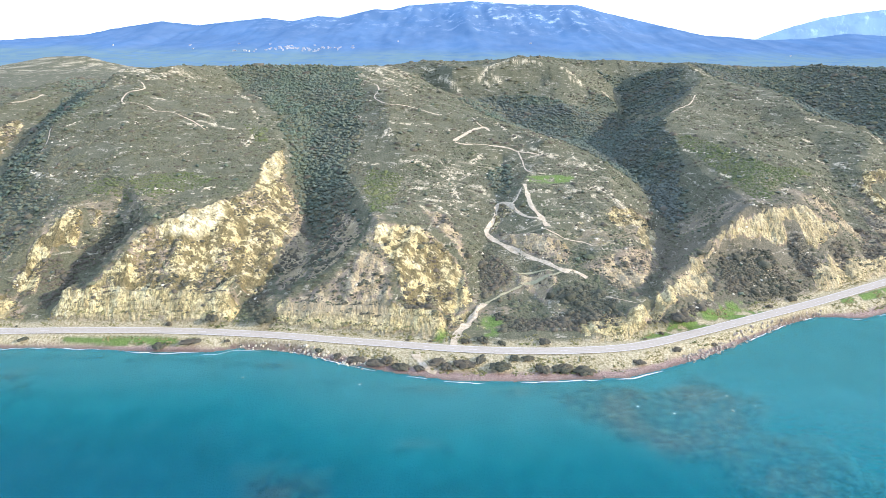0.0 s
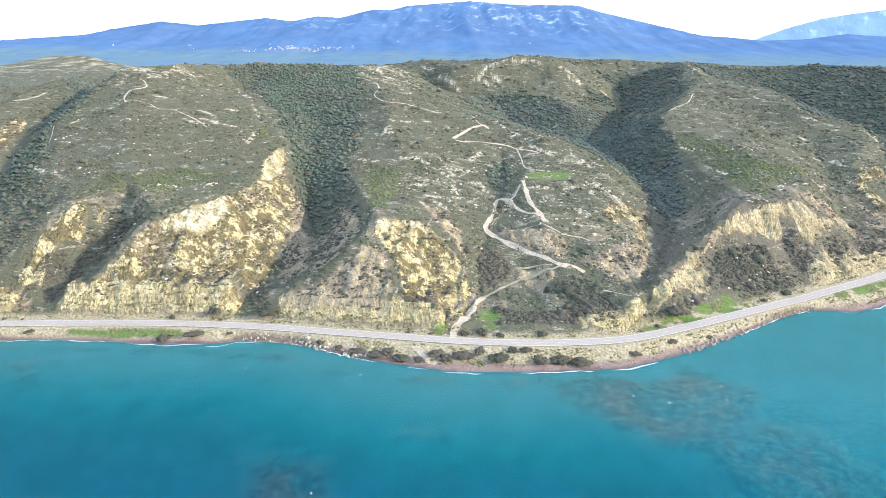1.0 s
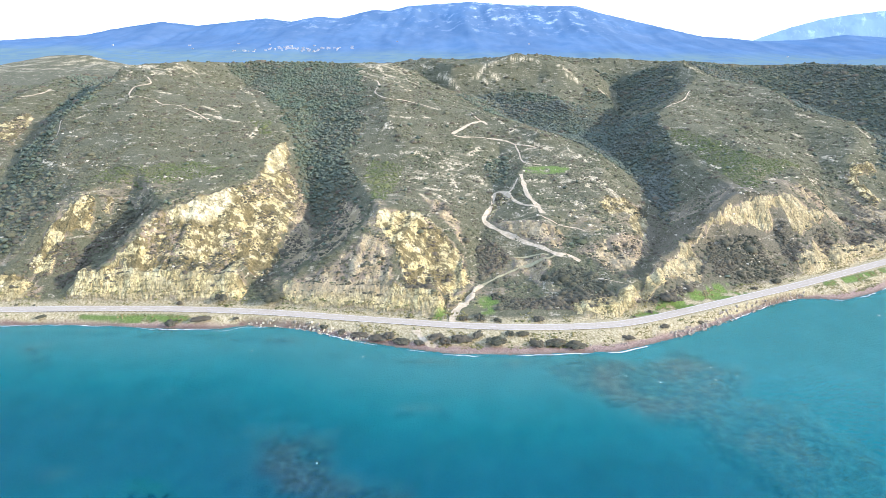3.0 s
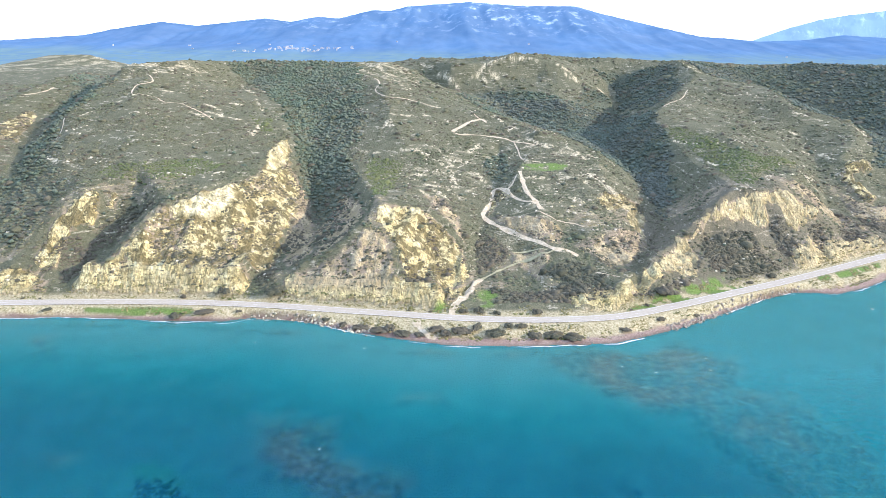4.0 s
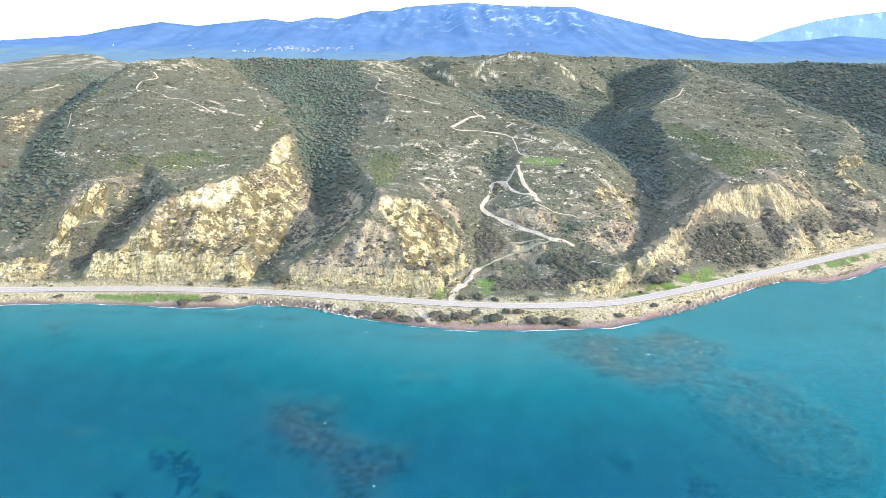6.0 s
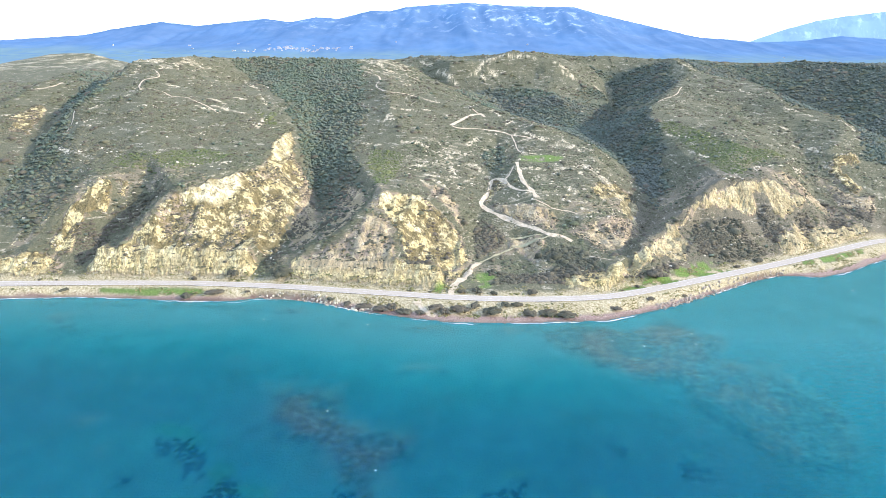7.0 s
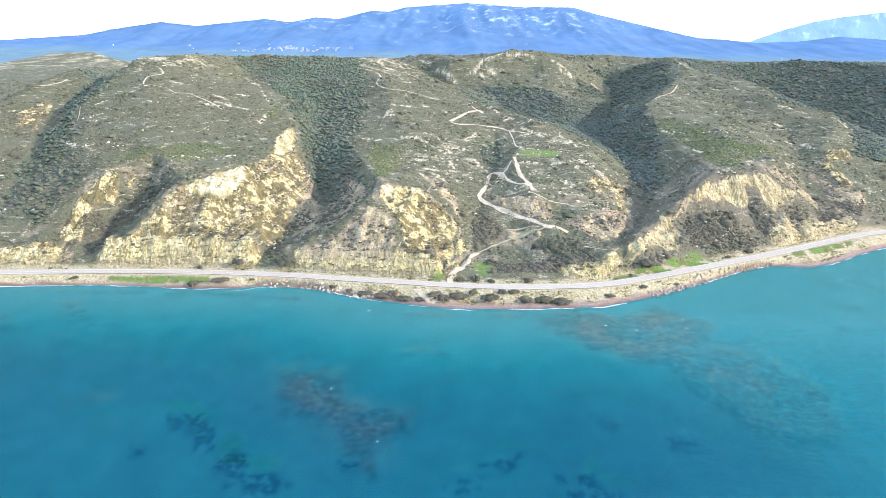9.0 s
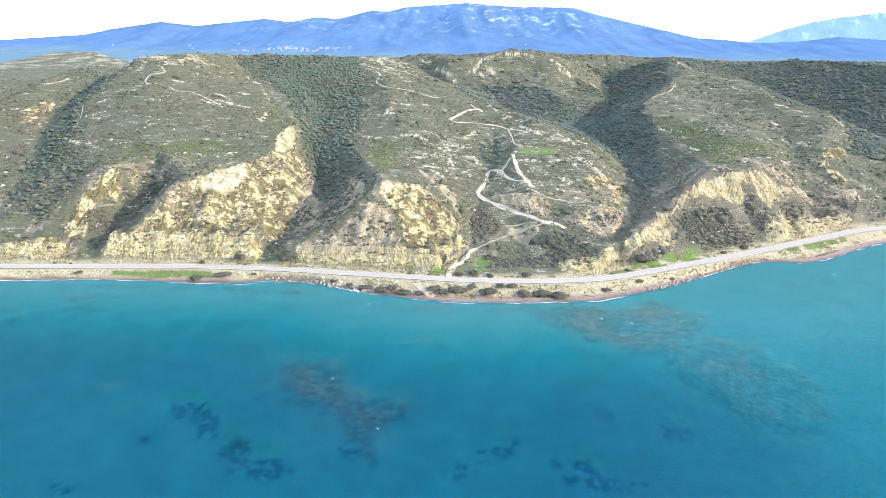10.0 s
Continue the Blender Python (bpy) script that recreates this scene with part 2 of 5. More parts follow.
HEIGHTS = landform()
BARE = {
    "west_low": [(-208.9, 234.5), (-194.5, 236.3), (-183.0, 231.9), (-179.4, 223.8), (-201.5, 222.0)],
    "west": [(-186.1, 277.2), (-182.3, 281.9), (-179.1, 277.2), (-175.3, 263.7), (-181.8, 260.0), (-184.8, 251.7), (-181.9, 237.1), (-191.1, 235.0), (-196.0, 242.2), (-194.3, 250.8), (-194.9, 255.2), (-192.1, 262.4), (-189.3, 270.3)],
    "west_notch": [(-178.2, 284.0), (-174.3, 285.1), (-170.8, 278.9), (-170.8, 271.9), (-176.0, 276.4)],
    "great": [(-169.4, 223.5), (-161.1, 229.6), (-153.5, 234.6), (-145.0, 244.6), (-139.4, 261.0), (-132.2, 269.2), (-119.0, 290.2), (-111.1, 304.8), (-108.3, 311.8), (-108.9, 333.9), (-113.4, 355.9), (-114.1, 384.0), (-111.4, 395.0), (-106.3, 386.2), (-99.3, 358.6), (-92.9, 348.6), (-82.3, 331.1), (-78.8, 317.5), (-81.8, 297.9), (-85.8, 281.4), (-83.2, 263.9), (-82.0, 248.1), (-94.6, 243.2), (-91.7, 229.1), (-99.9, 225.8)],
    "middle": [(-33.3, 267.7), (-27.2, 270.5), (-14.3, 279.9), (-6.7, 278.4), (2.5, 273.8), (9.9, 264.5), (13.8, 247.6), (14.2, 242.4), (5.2, 230.7), (-2.7, 223.4), (-11.0, 223.1), (-17.4, 230.5), (-23.0, 242.6), (-28.0, 252.8), (-33.6, 258.4)],
    "middle_foot": [(-49.8, 225.5), (-20.8, 222.1), (-7.7, 216.8), (-5.6, 214.2), (-46.2, 218.5)],
    "gully_mouth": [(-9.6, 213.8), (-2.7, 220.8), (5.2, 230.6), (14.9, 239.4), (19.1, 240.6), (11.7, 227.1), (5.7, 214.8), (0.4, 210.8)],
    "edge": [(91.0, 317.0), (98.5, 327.8), (114.6, 338.5), (124.3, 335.4), (123.4, 315.5), (112.1, 289.5), (105.4, 293.3), (107.2, 312.1), (94.5, 302.8)],
    "toe": [(51.2, 211.2), (71.1, 217.0), (78.2, 226.0), (86.8, 231.3), (106.8, 249.2), (121.7, 267.5), (130.5, 275.2), (134.2, 267.0), (128.2, 247.3), (117.9, 243.0), (111.0, 244.1), (104.1, 235.5), (95.5, 229.1), (81.7, 217.4), (79.1, 212.4)],
    "rib": [(123.2, 273.3), (128.7, 274.7), (132.3, 270.4), (131.4, 261.2), (127.0, 248.1), (119.8, 244.4), (120.8, 255.6)],
    "east": [(131.1, 279.2), (143.5, 285.8), (159.9, 296.0), (168.6, 302.1), (184.2, 305.6), (199.5, 317.3), (210.2, 318.9), (225.4, 317.8), (227.4, 315.8), (209.1, 300.3), (198.7, 292.4), (194.6, 294.9), (191.8, 301.4), (184.5, 300.1), (182.7, 292.3), (174.9, 290.8), (169.4, 294.0), (161.3, 289.7), (144.3, 283.1)],
    "east_rib": [(196.6, 299.3), (198.7, 292.4), (201.6, 289.9), (202.5, 298.2)],
    "low_rib": [(204.0, 292.2), (207.5, 289.2), (205.5, 274.9), (204.5, 271.6), (187.2, 266.5), (186.9, 270.5), (197.7, 279.5)],
    "next_rib": [(220.8, 290.9), (228.6, 295.6), (227.3, 286.9), (213.7, 275.6), (210.7, 278.5)],
    "third_rib": [(230.9, 290.5), (243.0, 299.0), (242.9, 295.7), (229.0, 284.6)],
    "last_rib": [(254.2, 308.8), (261.1, 311.6), (261.1, 303.7), (257.3, 302.3), (252.1, 302.4)],
    "far": [(293.3, 402.6), (308.8, 422.2), (327.4, 434.7), (336.4, 434.6), (333.2, 424.3), (306.2, 406.6), (296.2, 390.4), (297.0, 375.3), (294.6, 362.4), (280.2, 352.5), (283.6, 373.3), (286.7, 388.2)],
    "outer": [(-316.7, 398.5), (-317.8, 417.6), (-316.5, 435.5), (-305.5, 426.2), (-299.0, 411.8), (-295.4, 394.2), (-287.0, 374.6), (-302.1, 376.2)],
    "bend": [(30.8, 338.4), (41.5, 332.2), (42.1, 320.8), (33.3, 316.1), (28.1, 300.3), (24.9, 301.1), (28.8, 319.1)],
    "east_edge": [(119.7, 263.6), (130.6, 275.7), (144.4, 284.8), (160.8, 295.4), (163.2, 294.8), (147.1, 284.6), (131.6, 273.3), (121.3, 260.0)],
}


def bare(x, y):
    """How far the pale marl lies open, 0 to 1."""
    x, y = x + 5 * (fbm(x / 5, y / 5, 3, 81) - 0.5), y + 5 * (fbm(x / 5, y / 5, 3, 83) - 0.5)
    m = np.zeros(x.shape)
    for ring in BARE.values():
        m = np.maximum(m, inside(x, y, ring, 2.2))
    for ring in HALF_BARE.values():
        m = np.maximum(m, 0.8 * inside(x, y, ring, 4.0))
    return m


def crest(x, y):
    """1 along the bare edges of the bluffs, where nothing holds."""
    d = np.full(x.shape, 1e9)
    for name in ("west_bluff", "great_bluff", "middle_spur", "middle_nose", "east_bluff"):
        d = np.minimum(d, line_distance(x, y, [q[:2] for q in SPURS[name] if q[1] < 325])[0])
    return smooth(4.0, 1.5, d + 3 * (fbm(x / 4, y / 4, 2, 89) - 0.5))


HALF_BARE = {
    "middle_left": [(-36.4, 252.7), (-25.7, 251.9), (-23.1, 236.0), (-20.8, 222.1), (-12.9, 218.3), (-57.0, 221.3), (-74.9, 226.2), (-63.3, 235.2), (-48.6, 239.7)],
    "gully_ribs": [(-59.6, 324.1), (-45.0, 293.3), (-38.5, 271.3), (-45.0, 250.0), (-55.2, 243.2), (-62.3, 239.6), (-71.0, 291.5), (-64.2, 309.4)],
    "great_right": [(-96.2, 355.4), (-82.6, 332.5), (-72.8, 300.4), (-64.8, 255.6), (-73.6, 237.8), (-84.1, 267.7), (-84.2, 295.0), (-89.4, 332.8)],
    "track_cut": [(24.8, 299.7), (38.1, 296.7), (50.0, 290.0), (63.1, 283.4), (66.2, 277.5), (62.5, 266.5), (53.2, 267.6), (45.2, 275.1), (33.9, 284.6)],
    "below_track": [(35.5, 267.9), (52.8, 264.2), (56.0, 256.6), (50.5, 247.7), (46.2, 237.0), (42.5, 250.5), (36.0, 257.1)],
    "track_front": [(65.0, 266.9), (84.2, 273.8), (100.7, 288.5), (115.8, 295.8), (112.8, 280.4), (98.1, 256.0), (82.6, 242.3), (75.0, 257.9)],
    "middle_right": [(-12.4, 309.1), (2.6, 311.1), (10.5, 288.0), (14.3, 262.0), (5.6, 276.5), (-5.3, 286.7)],
    "far_lower": [(274.4, 377.8), (277.8, 363.8), (279.9, 349.1), (300.3, 357.2), (279.3, 326.4), (259.4, 334.1)],
    "east_top": [(209.9, 331.9), (239.1, 347.9), (259.4, 334.1), (260.2, 312.9), (249.8, 318.6), (228.6, 322.1), (213.5, 323.7)],
}
PALE = {
    "great_crest": [(-136.8, 263.7), (-124.4, 279.8), (-118.7, 289.4), (-111.0, 293.2), (-111.1, 283.0), (-116.8, 263.6), (-126.4, 259.6), (-134.0, 260.0)],
    "great_white": [(-112.4, 300.4), (-108.1, 311.0), (-107.5, 321.5), (-105.3, 309.5), (-109.5, 301.1)],
    "great_tip": [(-112.8, 356.2), (-112.4, 386.6), (-106.8, 385.0), (-101.2, 351.6), (-102.7, 332.7), (-107.6, 331.3)],
    "middle_crest": [(-34.1, 267.0), (-30.8, 268.8), (-27.2, 270.5), (-26.7, 264.5), (-32.6, 260.2)],
    "middle_second": [(-18.7, 276.4), (-12.3, 283.2), (-9.6, 274.8), (-15.4, 271.0)],
    "mouth": [(6.3, 218.4), (11.8, 230.2), (13.6, 229.0), (8.0, 214.0)],
}
CUTS = [(-226, -184, 7), (-171, -88, 12), (-74, 4, 9.0), (54, 80, 4.5), (186, 262, 6)]


def pale(x, y):
    m = np.zeros(x.shape)
    for ring in PALE.values():
        m = np.maximum(m, inside(x, y, ring, 2.5))
    return m * smooth(0.36, 0.52, fbm(x / 5, y / 5, 3, 85))


def roadside_cut(x, y, land):
    """Steep stepped banks where the road was cut into the feet of the bluffs."""
    z = np.zeros(x.shape)
    for x0, x1, tall in CUTS:
        wobble = 1.2 * (fbm(x / 7, y / 30, 2, 87) - 0.5)
        rise = 0.38 * smooth(6.6, 8.4, land + wobble) + 0.34 * smooth(9.4, 11.4, land + wobble) + 0.28 * smooth(12.4, 14.4, land + wobble)
        z = np.maximum(z, tall * rise * smooth(x0, x0 + 7, x) * smooth(x1, x1 - 7, x))
    return z


def sample(z, x, y):
    u, v = (x - GX0) / CELL, (y - GY0) / CELL
    i, j = np.clip(np.floor(u).astype(int), 0, z.shape[0] - 2), np.clip(np.floor(v).astype(int), 0, z.shape[1] - 2)
    fu, fv = np.clip(u - i, 0, 1), np.clip(v - j, 0, 1)
    return (z[i, j] * (1 - fu) + z[i + 1, j] * fu) * (1 - fv) + (z[i, j + 1] * (1 - fu) + z[i + 1, j + 1] * fu) * fv


def height(x, y, detail=True):
    """Height of the ground and of the sea bed."""
    x, y = np.asarray(x, float), np.asarray(y, float)
    z = sample(HEIGHTS, x, y)
    d, side, station = line_distance(x, y, ROAD)
    land = d * side
    s, sside, _ = line_distance(x, y, SHORE)
    sea = s * sside
    if detail:
        grow = smooth(7, 26, land)
        far = smooth(350, 800, np.hypot(x, y - 220))
        rough = 2.0 * (ridged(x / 46, y / 46, 2, 2) - 0.62) + 1.1 * (fbm(x / 11, y / 11, 3, 9) - 0.5) + far * 7 * (ridged(x / 120, y / 120, 2, 5) - 0.6)
        front = smooth(8, 20, land) * smooth(75, 40, land) * smooth(320, 240, np.abs(x))
        ravine = ridged((station + 9 * vnoise(x / 26, y / 26, 8)) / 21, land / 110, 2, 19)
        z = z + grow * rough + front * 3.6 * (ravine - 0.68)
        b = bare(x, y) * smooth(7.0, 13, land)
        rill = ridged((station + 3 * vnoise(x / 12, y / 12, 3)) / 5.2, y / 60, 2, 11)
        gash = ridged((station + 7 * vnoise(x / 30, y / 30, 8)) / 17, y / 90, 2, 15)
        comb = ridged((station + 0.8 * vnoise(x / 5, y / 5, 5)) / 2.9, y / 40, 1, 17)
        z = np.maximum(z, ROAD_Z + roadside_cut(x, y, land))
        b = np.maximum(b, 0.8 * smooth(7.0, 9, land) * smooth(24, 15, land) * smooth(1.0, 2.0, roadside_cut(x, y, land)))
        z = z + b * 2.4 * (ridged(x / 6.5, y / 6.5, 3, 23) - 0.6) * smooth(9, 14, land)
        z = z + b * ((2.6 + 2.2 * smooth(110, 140, x)) * (rill - 0.7) + 4.5 * (gash - 0.65) * smooth(8, 25, land) + (1.3 + 1.7 * smooth(110, 140, x)) * (comb - 0.5) * smooth(7, 10, land))
    strip = np.clip(sea / np.maximum(sea + np.maximum(-land - 4.0, 0), 0.1), 0, 1)
    width = smooth(2, 9, sea + np.maximum(-land - 4.0, 0))
    bank = 0.8 * smooth(0, 0.35, strip) + 1.5 * smooth(0.4, 0.62, strip + 0.3 * width * (fbm(x / 5, y / 5, 2, 4) - 0.5)) + 1.3 * smooth(0.6, 1.0, strip)
    bank = bank + (0.5 * (fbm(x / 5, y / 5, 3, 6) - 0.5) * smooth(0.05, 0.3, strip) * smooth(1.0, 0.85, strip) if detail else 0)
    z = np.where(land < -4.0, bank, np.where(land < 7, ROAD_Z - 0.2 + 0.2 * smooth(4.5, 7, land), z))
    bed = -0.25 - 6.5 * smooth(0, 130, -sea) - 0.9 * smooth(0, 8, -sea) + (0.9 * (fbm(x / 14, y / 14, 3, 21) - 0.5) * smooth(0, 10, -sea) if detail else 0)
    z = np.where(sea < 0, bed, z)
    edge = np.maximum(np.abs(x) - 1350, y - 1480)
    plain = 62 + 10 * (fbm(x / 500, y / 500, 3, 14) - 0.5)
    plain = np.where(y < 480, np.where(sea < 0, -8.0, np.minimum(plain, 5 + 0.12 * np.maximum(land, 0))), plain)
    return z + (plain - z) * smooth(0, 140, edge)
FOREST = {
    "west_gully": [(-221, 248), (-207, 265), (-218, 310), (-250, 357), (-260, 391), (-252, 431), (-272, 480), (-290, 560), (-300, 640), (-420, 660), (-330, 520), (-309, 459), (-280, 400), (-270, 345), (-250, 280)],
    "west_slope": [(-272.4, 330.8), (-249.5, 327.9), (-210.6, 303.8), (-202.4, 277.9), (-202.4, 251.2), (-211.8, 239.2)],
    "pine_gully": [(-222, 600), (-215, 650), (-105, 662), (-87, 620), (-64, 477), (-61, 415), (-64, 382), (-56, 357), (-49, 310), (-53, 284), (-57, 265), (-61, 250), (-65, 249), (-73, 300), (-83, 332), (-95, 357), (-108, 402), (-133, 470), (-190, 563)],
    "hollow": [(29.3, 393.2), (51.5, 411.2), (52.1, 379.5), (44.1, 357.8), (43.6, 335.5), (32.4, 349.5), (25.6, 362.8)],
    "main_valley": [(110.9, 255.1), (132, 318), (133, 353), (134, 400), (124, 445), (98, 490), (75, 550), (48.3, 643.0), (31.4, 699.7), (77.8, 685.1), (110.0, 633.7), (166.4, 657.7), (212.2, 678.2), (202.3, 555.3), (181.3, 469.1), (180.0, 431.1), (160, 380), (146, 335), (135, 310), (124, 290)],
    # Pines added on this slope so their dark tone gives its shade.
    "high_valley": [(202.5, 825.6), (307.5, 811.6), (293.7, 740.8), (268.7, 646.8), (215.1, 592.8), (220.1, 730.6), (225.8, 784.2)],
    "side_valley": [(92, 505), (118, 490), (163, 592), (229, 720), (170, 715), (147, 650), (100, 690), (45, 700), (16, 641), (40, 560)],
    "east_woods": [(335, 430), (385, 520), (345, 550), (360, 650), (320, 735), (330, 840), (1000, 860), (1000, 560), (520, 400)],
    "crest_woods": [(-215, 630), (-100, 650), (-70, 690), (-140, 740), (-300, 720)],
}
OPEN_FACES = {k: BARE[k] for k in ("toe", "rib", "low_rib", "next_rib", "third_rib", "last_rib", "east_rib", "east_edge", "east")} | PALE
THICKETS = {
    "bluff_gully": [(-171.8, 284.2), (-147.5, 274.1), (-143.3, 265.1), (-160.1, 267.8), (-168.2, 252.9), (-172.9, 231.0), (-178.1, 227.7), (-181.3, 243.9), (-174.2, 267.9), (-170.3, 273.4)],
    "west_low": [(-190.8, 250.1), (-181.2, 258.8), (-175.8, 252.1), (-179.7, 237.9), (-184.4, 239.7)],
    "great_a": [(-125.9, 268.4), (-121.4, 271.6), (-119.1, 266.7), (-123.7, 264.0)],
    "great_b": [(-133.2, 255.8), (-123.7, 255.1), (-122.9, 248.5), (-131.7, 247.0)],
    "great_c": [(-150.7, 237.9), (-133.9, 241.8), (-133.5, 239.0), (-149.5, 235.9)],
    "great_d": [(-119.1, 240.8), (-113.1, 242.6), (-110.4, 234.2), (-116.2, 233.1)],
    "great_e": [(-112.1, 297.4), (-102.5, 307.0), (-100.8, 294.3), (-109.6, 287.9)],
    "great_f": [(-102.0, 270.6), (-94.0, 275.5), (-92.2, 265.7), (-98.6, 263.0)],
    "great_g": [(-119.2, 281.1), (-113.0, 284.6), (-112.0, 276.1), (-117.4, 273.1)],
    "great_h": [(-103.2, 291.8), (-91.4, 299.5), (-89.1, 282.8), (-98.3, 278.3)],
    "great_i": [(-113.9, 249.7), (-101.4, 258.2), (-97.0, 244.2), (-107.7, 238.2)],
    "great_j": [(-86.3, 283.7), (-75.7, 291.2), (-71.0, 263.0), (-80.6, 265.3)],
    "hollow_green": [(-91.8, 244.8), (-80.9, 249.3), (-73.9, 225.6), (-85.7, 226.8)],
    "middle_a": [(-21.2, 228.4), (-12.3, 235.0), (-1.5, 227.9), (-5.3, 220.4), (-15.6, 221.9)],
    "middle_b": [(-10.7, 263.2), (-3.4, 266.2), (1.1, 256.1), (-6.0, 249.6)],
    "track_gully": [(17.3, 277.3), (23.2, 288.3), (26.2, 281.1), (37.4, 271.8), (34.9, 260.5), (18.0, 245.5), (16.6, 259.9)],
    "foot": [(20.1, 235.2), (31.8, 229.6), (47.6, 229.1), (71.0, 239.8), (78.1, 227.2), (74.4, 218.3), (55.2, 212.9), (29.8, 210.1), (17.4, 211.0)],
    "foot_rise": [(58.3, 244.8), (75.2, 246.2), (80.7, 235.3), (68.1, 226.4), (52.9, 229.4)],
    "spur_low": [(44.5, 244.7), (62.7, 253.6), (73.3, 250.2), (59.0, 233.6)],
    "east_bowl": [(137.9, 278.6), (160.4, 287.1), (173.7, 287.9), (172.2, 273.1), (182.3, 264.3), (156.4, 248.4), (134.7, 252.7), (135.8, 267.2)],
    "east_second": [(183.4, 295.7), (191.7, 298.9), (195.3, 290.7), (198.4, 283.1), (187.9, 272.5), (181.1, 278.8)],
    "east_third": [(206.4, 298.1), (223.7, 309.9), (220.3, 293.4), (208.6, 277.9), (209.3, 291.5)],
    "east_fourth": [(239.0, 319.2), (253.7, 319.1), (250.2, 302.0), (233.0, 291.4), (230.7, 299.3)],
    "toe_low": [(82.0, 219.3), (96.6, 232.9), (99.4, 228.7), (109.3, 238.5), (126.2, 245.8), (127.1, 240.5), (105.9, 227.7), (83.0, 213.2)],
    "valley_foot": [(111.0, 244.1), (119.3, 242.7), (131.3, 251.6), (133.8, 261.8)],
    "far_low": [(259.4, 334.1), (287.4, 338.4), (271.2, 314.4), (262.4, 316.3)],
}
HEATH_RINGS = {
    "west_green": [(-192.0, 312.5), (-166.9, 315.7), (-149.3, 329.6), (-126.6, 322.9), (-130.5, 305.7), (-147.2, 284.5), (-173.5, 293.5), (-194.3, 298.1)],
    "middle": [(-51.0, 345.0), (-50.0, 367.1), (-35.7, 370.1), (-24.0, 355.0), (-28.7, 288.6), (-38.5, 287.1)],
    "east": [(184.4, 469.1), (195.2, 463.4), (210.4, 443.5), (210.9, 404.6), (223.1, 386.6), (263.9, 412.8), (257.0, 394.3), (195.3, 331.4), (182.5, 312.5), (173.8, 320.2), (181.1, 370.5), (182.4, 425.7), (179.4, 452.8)],
    "flank": [(-148.5, 428.6), (-129.5, 434.1), (-119.7, 396.7), (-129.9, 396.1)],
}
STONES = {
    "crest": [(-95, 610), (-110, 665), (-30, 690), (-20, 590), (-45, 560)],
    "stony_hill": [(-1050, 1200), (-960, 1340), (-800, 1400), (-650, 1400), (-640, 1280), (-760, 1180), (-900, 1140)],
    "top": [(-290, 500), (-280, 530), (-220, 550), (-225, 500)],
    "east_top": [(296, 700), (300, 770), (322, 770), (330, 710)],
    "spur_side": [(70, 262), (74, 290), (95, 312), (116, 305), (114, 285), (95, 262), (80, 258)],
    "track_hill": [(28, 256), (60, 262), (110, 285), (120, 320), (112, 400), (60, 440), (20, 400), (35, 330)],
    "middle_top": [(-20, 292), (15, 300), (30, 350), (20, 400), (-25, 390), (-40, 330)],
}
